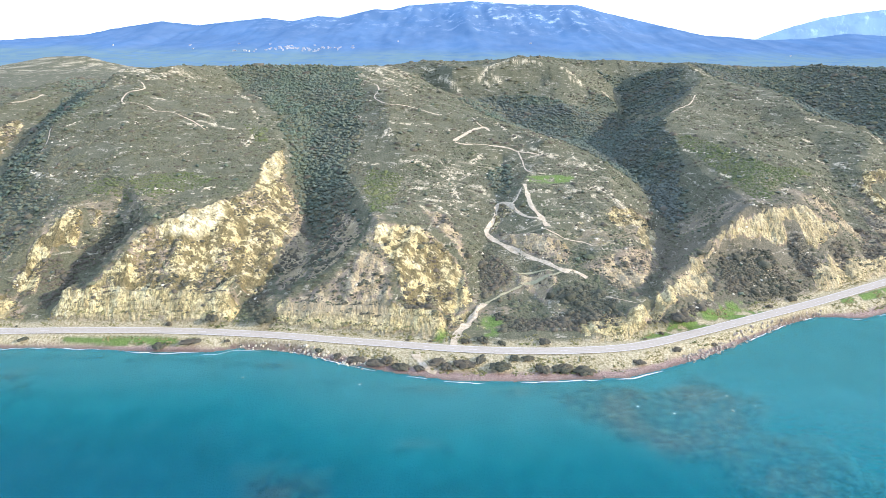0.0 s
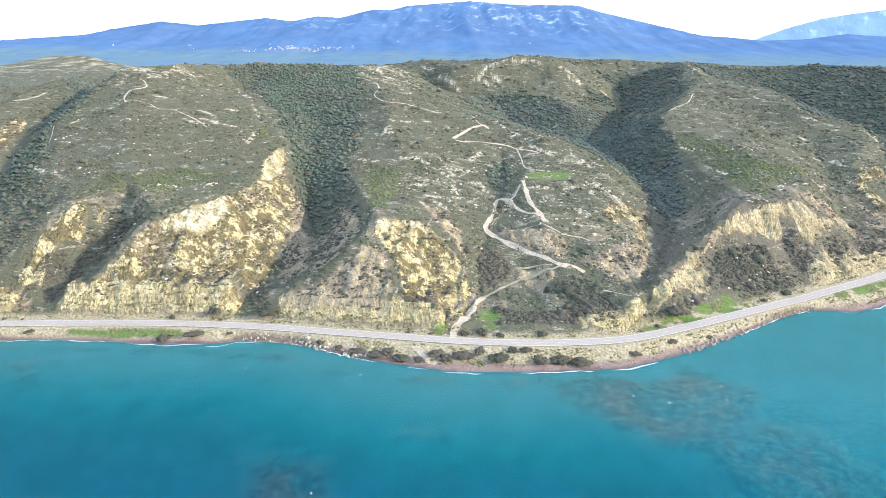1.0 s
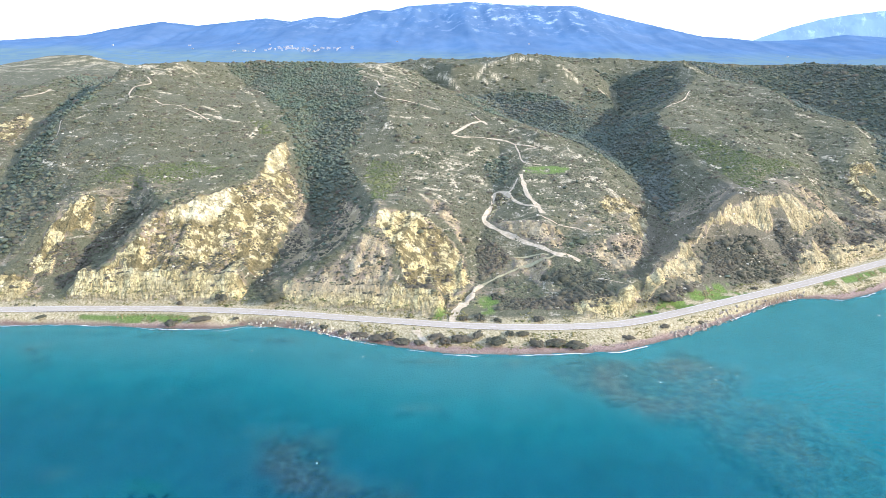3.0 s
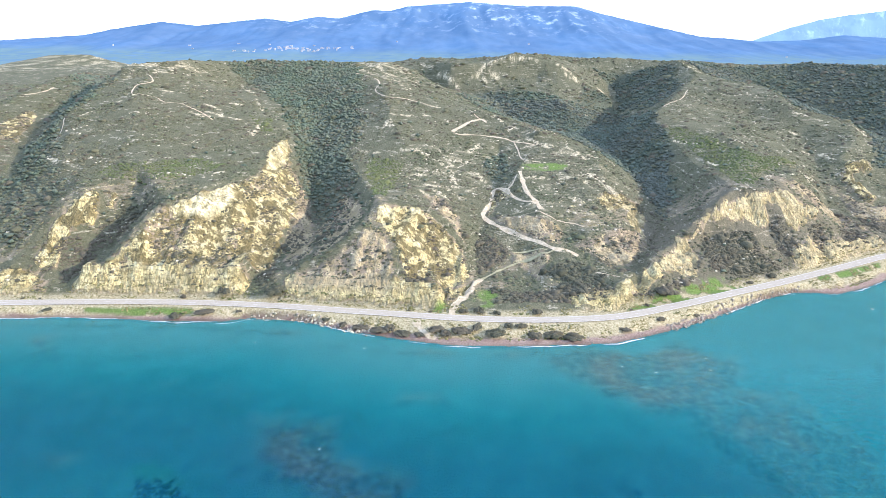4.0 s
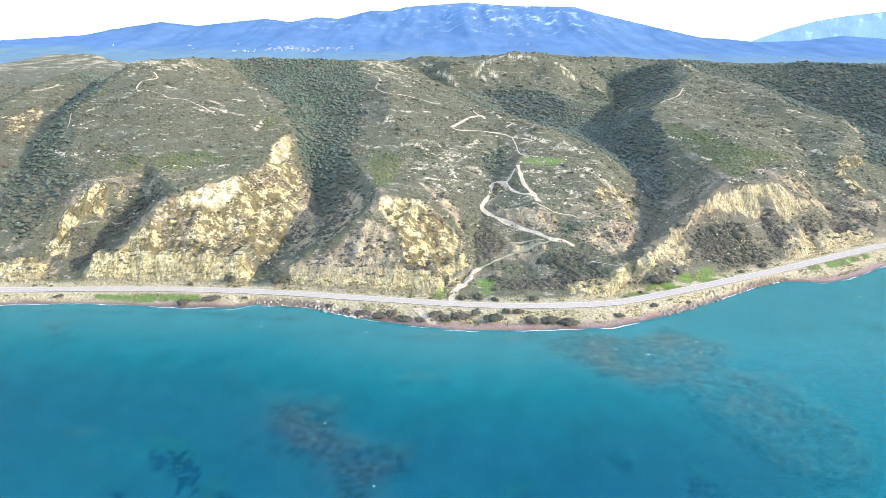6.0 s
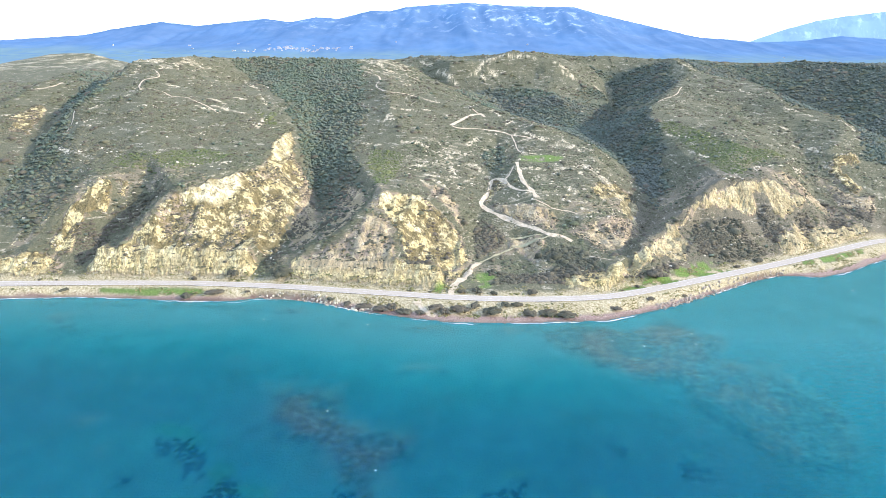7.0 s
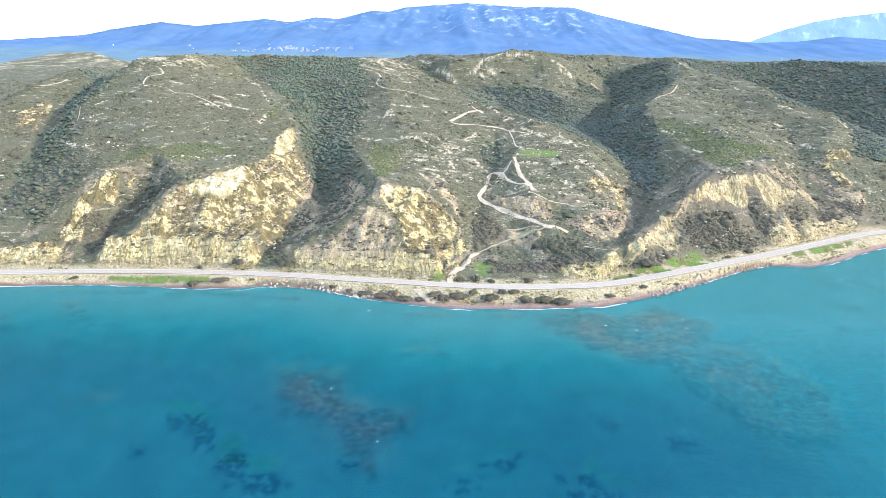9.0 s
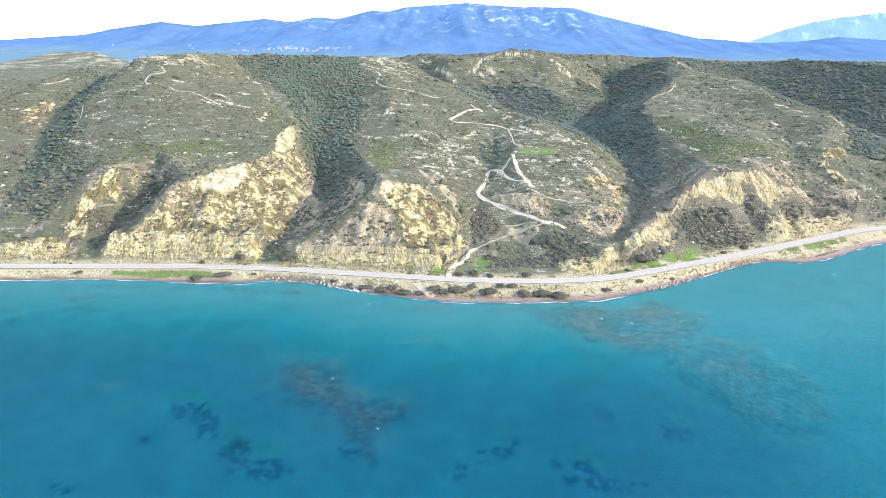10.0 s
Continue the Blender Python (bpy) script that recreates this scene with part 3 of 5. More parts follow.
LEDGES = {
    "west_hill": [
        [(-239.9, 433.4), (-230.0, 425.2)],
        [(-242.1, 413.4), (-236.5, 414.8)],
        [(-250.6, 390.4), (-244.3, 395.1)],
        [(-240.4, 331.3), (-223.6, 318.4), (-217.7, 319.9)],
        [(-238.0, 324.3), (-224.3, 317.8)],
        [(-164.7, 351.4), (-159.7, 357.2)],
        [(-185.3, 442.3), (-174.3, 435.6), (-167.3, 427.6)],
        [(-177.1, 419.8), (-162.3, 416.6)],
        [(-131.1, 383.8), (-133.9, 407.2)],
        [(-128.8, 305.1), (-119.1, 310.1)],
        [(-184.6, 412.4), (-166.8, 408.3)],
        [(-156.8, 415.1), (-146.0, 413.5)],
        [(-229.9, 362.4), (-225.5, 364.8)],
    ],
    "west_hill_top": [
        [(-243.5, 533.7), (-236.7, 535.3)],
        [(-246.7, 499.6), (-243.8, 515.5)],
        [(-246.6, 516.5), (-234.1, 521.7)],
        [(-172.3, 455.5), (-158.7, 462.0), (-152.8, 465.3)],
        [(-190.8, 548.0), (-164.4, 504.9)],
        [(-171.6, 537.9), (-160.0, 524.7)],
        [(-160.1, 490.1), (-146.1, 457.6), (-137.5, 442.9)],
        [(-258.7, 469.4), (-266.0, 500.0)],
        [(-223.9, 457.1), (-217.8, 458.5)],
    ],
    "middle_hill_top": [
        [(-95.2, 661.2), (-75.8, 630.3), (-65.8, 652.8)],
        [(-83.4, 653.1), (-68.4, 628.6)],
        [(-50.7, 661.8), (-41.6, 668.9)],
        [(-37.4, 650.2), (-26.7, 650.6)],
        [(-42.8, 574.2), (-34.1, 540.8), (-31.4, 559.8)],
        [(-29.4, 778.0), (-14.1, 756.6)],
    ],
    "middle_hill": [
        [(-39.2, 439.3), (-19.6, 445.8), (-12.1, 451.7)],
        [(-43.7, 415.7), (-40.2, 425.2), (-36.3, 408.4)],
        [(-30.4, 377.1), (-22.8, 379.8), (-16.2, 381.0)],
        [(-17.0, 382.4), (-11.7, 375.5)],
        [(-64.0, 379.0), (-42.1, 376.5)],
        [(-13.9, 483.3), (-5.1, 478.7)],
        [(-29.3, 336.7), (-11.8, 342.9)],
        [(-12.5, 313.4), (-3.4, 305.8)],
    ],
    "shoulder": [
        [(4.1, 724.1), (16.5, 708.5)],
        [(-10.2, 740.5), (7.5, 721.6)],
        [(33.2, 716.3), (46.1, 727.1), (54.1, 735.9), (69.4, 743.3), (90.9, 745.4)],
        [(47.4, 724.9), (53.1, 711.4)],
        [(56.6, 727.5), (66.9, 721.2)],
        [(96.6, 745.4), (117.6, 741.6)],
        [(90.0, 674.9), (96.0, 670.3)],
    ],
    "track_hill_low": [
        [(-9.5, 327.2), (2.6, 323.5)],
        [(-1.1, 363.9), (10.5, 372.1), (22.4, 374.8)],
        [(0.9, 360.0), (8.5, 365.3)],
        [(5.7, 353.6), (8.3, 327.6)],
        [(-4.2, 319.4), (3.3, 310.7)],
        [(19.8, 360.1), (28.4, 346.1)],
        [(94.5, 361.5), (98.1, 352.2), (102.4, 346.8)],
        [(55.4, 344.6), (67.7, 342.0)],
        [(73.3, 342.9), (78.2, 345.5)],
        [(67.1, 307.0), (75.4, 315.6), (79.3, 309.9)],
        [(90.5, 355.4), (90.7, 335.9)],
        [(100.3, 341.0), (109.2, 332.5)],
        [(81.0, 286.6), (89.7, 283.5)],
    ],
    "track_hill_high": [
        [(19.1, 393.7), (26.0, 408.2)],
        [(74.5, 410.6), (86.2, 404.7)],
        [(90.4, 404.8), (97.5, 398.3), (99.8, 386.2)],
        [(103.9, 399.3), (109.2, 391.7)],
        [(41.7, 470.2), (49.3, 459.8), (53.7, 442.9)],
        [(53.1, 450.4), (59.7, 440.8)],
        [(63.3, 422.2), (72.5, 410.9), (79.5, 402.2)],
        [(82.7, 396.7), (94.5, 393.5)],
        [(127.7, 562.6), (133.7, 550.5)],
    ],
    "east_hill_top": [
        [(142.3, 734.4), (159.0, 729.2), (167.8, 717.5)],
        [(150.8, 722.9), (164.0, 716.3)],
        [(199.3, 756.1), (206.4, 749.9)],
        [(182.3, 683.9), (195.5, 675.6)],
        [(151.0, 603.8), (163.1, 628.7)],
        [(331.0, 539.2), (341.9, 529.3), (346.6, 520.6)],
        [(318.9, 618.5), (319.2, 593.7)],
    ],
    "east_hill": [
        [(366.6, 508.6), (368.9, 491.0), (379.7, 488.6)],
        [(309.2, 500.6), (316.2, 497.1)],
        [(202.0, 337.4), (224.2, 348.1)],
        [(235.5, 357.7), (262.8, 387.1)],
        [(212.9, 413.8), (220.8, 421.1)],
        [(293.2, 452.5), (301.4, 448.4)],
        [(303.4, 445.8), (303.5, 429.8)],
        [(181.9, 436.6), (184.3, 431.3)],
        [(182.3, 378.0), (183.8, 368.2)],
        [(293.0, 409.3), (295.0, 398.5)],
    ],
}


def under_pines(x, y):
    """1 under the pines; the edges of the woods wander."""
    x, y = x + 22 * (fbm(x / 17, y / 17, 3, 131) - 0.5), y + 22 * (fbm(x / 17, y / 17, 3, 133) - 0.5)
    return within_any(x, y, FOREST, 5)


def within_any(x, y, rings, soft=8.0):
    m = np.zeros(x.shape)
    for ring in rings.values():
        m = np.maximum(m, inside(x, y, ring, soft))
    return m


def overgrown(x, y):
    """Patches of growth, drawn out down the slopes that face the road."""
    d, side, station = line_distance(x, y, ROAD)
    front = smooth(110, 60, d)
    long = fbm(station / 8.5 + 0.6 * vnoise(x / 20, y / 20, 2), d / 21, 3, 79)
    wide = fbm(x / 13, y / 13, 3, 77)
    return wide + (0.55 * long + 0.45 * wide - wide) * front


def stones(x, y):
    """How far pale rock breaks through the scrub: broken ledges along the slopes and stony patches."""
    patch = (0.75 - 0.4 * smooth(60, -60, y - 470)) * within_any(x, y, STONES, 12) * smooth(0.6, 0.68, ridged(x / 14 + 0.2 * y / 14, y / 5, 3, 71) - 0.12)
    broken = fbm(x / 5, y / 5, 3, 73)
    for line in [line for some in LEDGES.values() for line in some]:
        lx, ly = [q[0] for q in line], [q[1] for q in line]
        box = (x > min(lx) - 9) & (x < max(lx) + 9) & (y > min(ly) - 9) & (y < max(ly) + 9)
        if box.any():
            wide = 0.45 + 0.0016 * sum(ly) / len(ly)
            d = line_distance(x[box], y[box], line)[0] + 6 * (broken[box] - 0.5)
            patch[box] = np.maximum(patch[box], smooth(wide * 1.7, wide * 0.5, np.abs(d)) * smooth(0.36, 0.5, fbm(x[box] / 2.6, y[box] / 2.6, 2, 75)))
    return patch


# ---- landform ends ----


# ---- materials ----
def shader(name):
    m = bpy.data.materials.new(name)
    m.use_nodes = True
    return m, m.node_tree, m.node_tree.nodes["Principled BSDF"]


def add(nt, kind, **values):
    n = nt.nodes.new("ShaderNode" + kind)
    for key, value in values.items():
        if key == "operation":
            n.operation = value
        elif key == "blend":
            n.blend_type = value
        elif key == "kind":
            n.data_type = value
        elif key == "attribute":
            n.attribute_name = value
        else:
            n.inputs[key].default_value = value
    return n


def noise_of(nt, scale, detail=4, rough=0.6, stretch=None):
    """World-size noise, 0 to 1; scale is in cells per metre."""
    geo = nt.nodes.new("ShaderNodeNewGeometry")
    source = geo.outputs["Position"]
    if stretch:
        mapping = add(nt, "Mapping", Scale=stretch)
        nt.links.new(source, mapping.inputs["Vector"])
        source = mapping.outputs[0]
    n = add(nt, "TexNoise", Scale=scale, Detail=detail, Roughness=rough)
    nt.links.new(source, n.inputs["Vector"])
    return n.outputs[0]


def span(nt, value, low, high, a=0.0, b=1.0):
    n = nt.nodes.new("ShaderNodeMapRange")
    n.interpolation_type = "SMOOTHSTEP"
    for key, v in zip(("From Min", "From Max", "To Min", "To Max"), (low, high, a, b)):
        n.inputs[key].default_value = v
    nt.links.new(value, n.inputs["Value"])
    return n.outputs[0]


def ramp(nt, value, *stops):
    n = nt.nodes.new("ShaderNodeValToRGB")
    while len(n.color_ramp.elements) < len(stops):
        n.color_ramp.elements.new(0.5)
    for e, (at, colour) in zip(n.color_ramp.elements, stops):
        e.position, e.color = at, (*colour, 1)
    nt.links.new(value, n.inputs[0])
    return n.outputs[0]


def mix(nt, factor, a, b):
    n = nt.nodes.new("ShaderNodeMix")
    n.data_type = "RGBA"
    for socket, v in ((n.inputs[0], factor), (n.inputs[6], a), (n.inputs[7], b)):
        if isinstance(v, bpy.types.NodeSocket):
            nt.links.new(v, socket)
        elif isinstance(v, tuple):
            socket.default_value = (*v, 1)
        else:
            socket.default_value = v
    return n.outputs[2]


def times(nt, a, b, operation="MULTIPLY"):
    n = nt.nodes.new("ShaderNodeMath")
    n.operation, n.use_clamp = operation, True
    for socket, v in ((n.inputs[0], a), (n.inputs[1], b)):
        if isinstance(v, bpy.types.NodeSocket):
            nt.links.new(v, socket)
        else:
            socket.default_value = v
    return n.outputs[0]


def bumped(nt, bsdf, value, strength, distance):
    n = add(nt, "Bump", Strength=strength, Distance=distance)
    nt.links.new(value, n.inputs["Height"])
    nt.links.new(n.outputs[0], bsdf.inputs["Normal"])


def mask_of(nt, name):
    n = nt.nodes.new("ShaderNodeAttribute")
    n.attribute_name = name
    return n.outputs["Fac"]


def ground_material():
    m, nt, bsdf = shader("hillside_ground")
    fine, mid, wide = noise_of(nt, 1.1, 5, 0.7), noise_of(nt, 0.16, 4), noise_of(nt, 0.03, 3)
    fleck = noise_of(nt, 0.75, 3, 0.75, (1, 1, 0.45))
    scrub = ramp(nt, fine, (0.3, (0.086, 0.09, 0.055)), (0.5, (0.148, 0.147, 0.096)), (0.68, (0.28, 0.258, 0.175)))
    litter = ramp(nt, mid, (0.35, (0.08, 0.09, 0.05)), (0.7, (0.15, 0.148, 0.09)))
    soil = mix(nt, wide, scrub, litter)
    ledge = span(nt, noise_of(nt, 1.0, 3, 0.6, (0.11, 0.11, 0.8)), 0.57, 0.63, 0.0, 0.8)
    soil = mix(nt, times(nt, ledge, span(nt, fleck, 0.45, 0.55)), soil, (0.46, 0.42, 0.31))
    soil = mix(nt, times(nt, mask_of(nt, "stone"), span(nt, fleck, 0.42, 0.52)), soil, (0.64, 0.56, 0.38))
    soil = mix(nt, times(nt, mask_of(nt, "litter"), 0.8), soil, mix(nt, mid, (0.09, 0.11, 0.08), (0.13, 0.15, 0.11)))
    soil = mix(nt, times(nt, mask_of(nt, "brown"), 0.6), soil, mix(nt, fine, (0.13, 0.105, 0.085), (0.3, 0.24, 0.185)))
    strata = noise_of(nt, 0.5, 3, 0.5, (0.05, 0.05, 1.6))
    marl = ramp(nt, mid, (0.3, (0.54, 0.445, 0.2)), (0.5, (0.7, 0.605, 0.31)), (0.7, (0.82, 0.735, 0.45)))
    marl = mix(nt, span(nt, strata, 0.44, 0.6, 0.0, 0.25), marl, (0.4, 0.31, 0.17))
    # Downslope stain streaks that also paint in the shading of fine rills.
    streak = noise_of(nt, 0.65, 3, 0.6, (1, 0.5, 0.08))
    marl = mix(nt, span(nt, streak, 0.48, 0.58, 0.0, 0.38), marl, (0.37, 0.29, 0.14))
    marl = mix(nt, mask_of(nt, "pale"), marl, (0.8, 0.72, 0.44))
    marl = mix(nt, times(nt, span(nt, fleck, 0.52, 0.58, 0.0, 0.75), span(nt, noise_of(nt, 0.11, 3, 0.6), 0.4, 0.56, 0.3, 1.0)), marl, (0.15, 0.13, 0.07))
    marl = mix(nt, times(nt, mask_of(nt, "brown"), 0.75), marl, mix(nt, strata, (0.32, 0.255, 0.16), (0.57, 0.475, 0.32)))
    clump = noise_of(nt, 0.16, 6, 0.72, (1, 1, 0.7))
    olive = ramp(nt, fine, (0.35, (0.085, 0.075, 0.035)), (0.65, (0.22, 0.18, 0.09)))
    held = times(nt, span(nt, clump, 0.455, 0.51), span(nt, mask_of(nt, "open"), 0.0, 1.0, 0.92, 0.5))
    shelf = times(nt, span(nt, noise_of(nt, 1.0, 3, 0.55, (0.07, 0.07, 0.75)), 0.56, 0.61), span(nt, clump, 0.4, 0.5, 0.15, 0.7))
    held = times(nt, held, shelf, "MAXIMUM")
    held = times(nt, held, span(nt, mask_of(nt, "brown"), 0.0, 1.0, 1.0, 0.5))
    marl = mix(nt, held, marl, olive)
    soil = mix(nt, times(nt, span(nt, mask_of(nt, "bare"), 0.12, 0.45), span(nt, mid, 0.35, 0.6)), soil, (0.33, 0.265, 0.185))
    torn = nt.nodes.new("ShaderNodeMath")
    torn.operation = "MULTIPLY_ADD"
    nt.links.new(noise_of(nt, 0.42, 4, 0.72), torn.inputs[0])
    torn.inputs[1].default_value = 2.6
    nt.links.new(mask_of(nt, "bare"), torn.inputs[2])
    both = times(nt, span(nt, torn.outputs[0], 1.72, 1.9), span(nt, mask_of(nt, "bare"), 0.02, 0.12))
    colour = mix(nt, both, soil, marl)
    turf = ramp(nt, fine, (0.3, (0.09, 0.155, 0.035)), (0.7, (0.2, 0.285, 0.085)))
    colour = mix(nt, mask_of(nt, "grass"), colour, turf)
    verge = ramp(nt, fine, (0.32, (0.19, 0.165, 0.08)), (0.48, (0.4, 0.345, 0.2)), (0.66, (0.62, 0.55, 0.38)))
    colour = mix(nt, mask_of(nt, "verge"), colour, verge)
    shingle = ramp(nt, noise_of(nt, 2.5, 4), (0.32, (0.17, 0.11, 0.088)), (0.52, (0.33, 0.235, 0.19)), (0.7, (0.5, 0.41, 0.34)))
    colour = mix(nt, mask_of(nt, "beach"), colour, shingle)
    colour = mix(nt, times(nt, mask_of(nt, "wet"), 0.7), colour, (0.1, 0.062, 0.055))
    bed = ramp(nt, noise_of(nt, 0.09, 5, 0.65), (0.3, (0.25, 0.22, 0.17)), (0.5, (0.28, 0.25, 0.2)), (0.7, (0.31, 0.285, 0.23)))
    rock = ramp(nt, noise_of(nt, 0.4, 5, 0.75), (0.36, (0.13, 0.085, 0.062)), (0.5, (0.22, 0.15, 0.105)), (0.6, (0.29, 0.22, 0.16)), (0.7, (0.36, 0.29, 0.22)))
    bed = mix(nt, mask_of(nt, "reef"), bed, rock)
    bed = mix(nt, times(nt, mask_of(nt, "weed"), span(nt, noise_of(nt, 0.45, 4, 0.7), 0.42, 0.54, 0.1, 0.72)), bed, (0.02, 0.022, 0.024))
    colour = mix(nt, mask_of(nt, "seabed"), colour, bed)
    nt.links.new(colour, bsdf.inputs["Base Color"])
    bsdf.inputs["Roughness"].default_value = 0.95
    bsdf.inputs["Specular IOR Level"].default_value = 0.1
    flute = noise_of(nt, 0.8, 2, 0.5, (1, 1, 0.06))
    relief = times(nt, times(nt, fine, 0.28), times(nt, flute, span(nt, mask_of(nt, "bare"), 0.2, 0.8, 0.0, 0.9)), "ADD")
    bumped(nt, bsdf, relief, 1.0, 2.2)
    return m


def water_material():
    m, nt, bsdf = shader("sea_water")
    deep = mask_of(nt, "depth")
    body = ramp(nt, deep, (0.0, (0.06, 0.43, 0.47)), (0.25, (0.008, 0.3, 0.37)), (0.6, (0.003, 0.158, 0.24)), (1.0, (0.002, 0.088, 0.2)))
    nt.links.new(body, bsdf.inputs["Base Color"])
    bsdf.inputs["Roughness"].default_value = 0.12
    bsdf.inputs["IOR"].default_value = 1.33
    bsdf.inputs["Specular IOR Level"].default_value = 0.12
    ripple = times(nt, noise_of(nt, 0.55, 3, 0.6, (1, 2.2, 1)), noise_of(nt, 0.06, 2), "MULTIPLY")
    swell = times(nt, times(nt, noise_of(nt, 0.26, 3, 0.6, (1, 2.2, 1)), mask_of(nt, "wind")), times(nt, ripple, 0.5), "ADD")
    bumped(nt, bsdf, swell, 1.0, 4.0)
    clear = add(nt, "BsdfTransparent")
    shoal = mask_of(nt, "shoal")
    tint = mix(nt, span(nt, deep, 0.02, 0.5), (0.42, 0.8, 0.84), (0.17, 0.8, 0.86))
    nt.links.new(mix(nt, shoal, tint, (0.8, 0.82, 0.76)), clear.inputs["Color"])
    shade = nt.nodes.new("ShaderNodeMixShader")
    cloud = times(nt, span(nt, deep, 0.0, 0.8, 0.28, 0.38), times(nt, span(nt, shoal, 0.0, 1.0, 1.0, 0.8), span(nt, mask_of(nt, "weed"), 0.0, 1.0, 1.0, 0.5)))
    nt.links.new(times(nt, cloud, span(nt, mask_of(nt, "wind"), 0.1, 1.0, 0.0, 0.2), "ADD"), shade.inputs[0])
    nt.links.new(clear.outputs[0], shade.inputs[1])
    nt.links.new(bsdf.outputs[0], shade.inputs[2])
    nt.links.new(shade.outputs[0], nt.nodes["Material Output"].inputs["Surface"])
    return m


def leaf_material(name, dark, light, spread=0.5):
    m, nt, bsdf = shader(name)
    geo = nt.nodes.new("ShaderNodeNewGeometry")
    tone = mix(nt, geo.outputs["Random Per Island"], dark, light)
    speck = noise_of(nt, 3.0, 3, 0.7)
    tone = mix(nt, span(nt, speck, 0.4, 0.62, 0.0, spread), tone, tuple(c * 0.35 for c in dark))
    tone = mix(nt, span(nt, noise_of(nt, 0.02, 2), 0.4, 0.6, 0.0, 0.35), tone, (light[0] * 1.2, light[1] * 0.95, light[2] * 1.1))
    tone = mix(nt, span(nt, noise_of(nt, 0.045, 3), 0.5, 0.62, 0.0, 0.4), tone, (light[0] * 0.95, light[1] * 0.78, light[2] * 0.8))
    nt.links.new(tone, bsdf.inputs["Base Color"])
    bsdf.inputs["Roughness"].default_value = 0.8
    bsdf.inputs["Specular IOR Level"].default_value = 0.15
    bumped(nt, bsdf, speck, 0.8, 0.4)
    return m


def plain_material(name, dark, light, scale=1.0, rough=0.9, bump=0.3):
    m, nt, bsdf = shader(name)
    n = noise_of(nt, scale, 5, 0.65)
    nt.links.new(ramp(nt, n, (0.3, dark), (0.7, light)), bsdf.inputs["Base Color"])
    bsdf.inputs["Roughness"].default_value = rough
    bumped(nt, bsdf, n, bump, 0.2 / scale)
    return m


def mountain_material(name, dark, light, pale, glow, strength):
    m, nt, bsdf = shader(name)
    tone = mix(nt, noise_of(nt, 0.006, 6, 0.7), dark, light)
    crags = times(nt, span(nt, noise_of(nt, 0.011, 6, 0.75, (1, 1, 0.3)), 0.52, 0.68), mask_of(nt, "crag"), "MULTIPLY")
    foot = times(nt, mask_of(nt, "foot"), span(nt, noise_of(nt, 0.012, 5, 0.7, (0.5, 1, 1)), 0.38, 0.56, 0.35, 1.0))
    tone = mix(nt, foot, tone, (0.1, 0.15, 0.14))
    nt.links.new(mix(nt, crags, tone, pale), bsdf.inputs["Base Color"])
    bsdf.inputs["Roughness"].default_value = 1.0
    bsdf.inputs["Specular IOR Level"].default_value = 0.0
    # Distance haze painted as blue emission, another tint over the foot.
    haze_glow = mix(nt, span(nt, noise_of(nt, 0.0035, 4, 0.6, (1, 0.4, 1.6)), 0.4, 0.62), tuple(c * 0.86 for c in glow), tuple(c * 1.06 for c in glow))
    nt.links.new(mix(nt, foot, haze_glow, (0.15, 0.3, 0.48)), bsdf.inputs["Emission Color"])
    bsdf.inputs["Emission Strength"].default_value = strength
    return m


GROUND = ground_material()
WATER = water_material()
SCRUB = leaf_material("scrub_leaves", (0.09, 0.103, 0.056), (0.172, 0.187, 0.108), 0.3)
HEATH = leaf_material("green_heath_leaves", (0.085, 0.115, 0.045), (0.15, 0.185, 0.075), 0.3)
PINE = leaf_material("pine_needles", (0.1, 0.138, 0.098), (0.15, 0.192, 0.128), 0.1)
MASTIC = leaf_material("mastic_leaves", (0.076, 0.08, 0.052), (0.15, 0.148, 0.098))
# Pine needles toned down so valley woods carry their shade in the colour.
SHADE_PINE = leaf_material("shaded_pine_needles", (0.098, 0.13, 0.1), (0.14, 0.175, 0.132), 0.06)
BARK = plain_material("bark", (0.06, 0.045, 0.03), (0.16, 0.12, 0.08), 6)
ASPHALT = plain_material("sunned_asphalt", (0.39, 0.335, 0.26), (0.5, 0.44, 0.345), 0.8, 0.85, 0.1)
PAINT = plain_material("road_paint", (0.55, 0.54, 0.5), (0.75, 0.74, 0.7), 2.0, 0.7, 0.05)
TRACK = plain_material("pale_track_earth", (0.36, 0.28, 0.17), (0.68, 0.58, 0.41), 0.55)
GRASSY_TRACK = plain_material("grassy_track_earth", (0.26, 0.25, 0.13), (0.46, 0.41, 0.25), 0.9)
STONE = plain_material("shore_stone", (0.2, 0.16, 0.12), (0.5, 0.43, 0.34), 1.5)
CHALK = plain_material("pale_limestone", (0.46, 0.4, 0.28), (0.74, 0.67, 0.49), 0.8)
TUFT = leaf_material("dry_grass", (0.1, 0.12, 0.045), (0.3, 0.29, 0.12))
FOAM = plain_material("foam", (0.75, 0.77, 0.77), (0.9, 0.9, 0.9), 2.0, 0.6)
# Blue haze is put into both ranges' base colour and glow.
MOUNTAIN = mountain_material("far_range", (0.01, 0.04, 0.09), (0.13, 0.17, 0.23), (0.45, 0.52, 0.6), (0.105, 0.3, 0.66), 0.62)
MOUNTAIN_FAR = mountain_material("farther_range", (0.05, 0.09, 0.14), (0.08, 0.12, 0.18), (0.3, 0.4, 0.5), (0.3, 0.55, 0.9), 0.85)


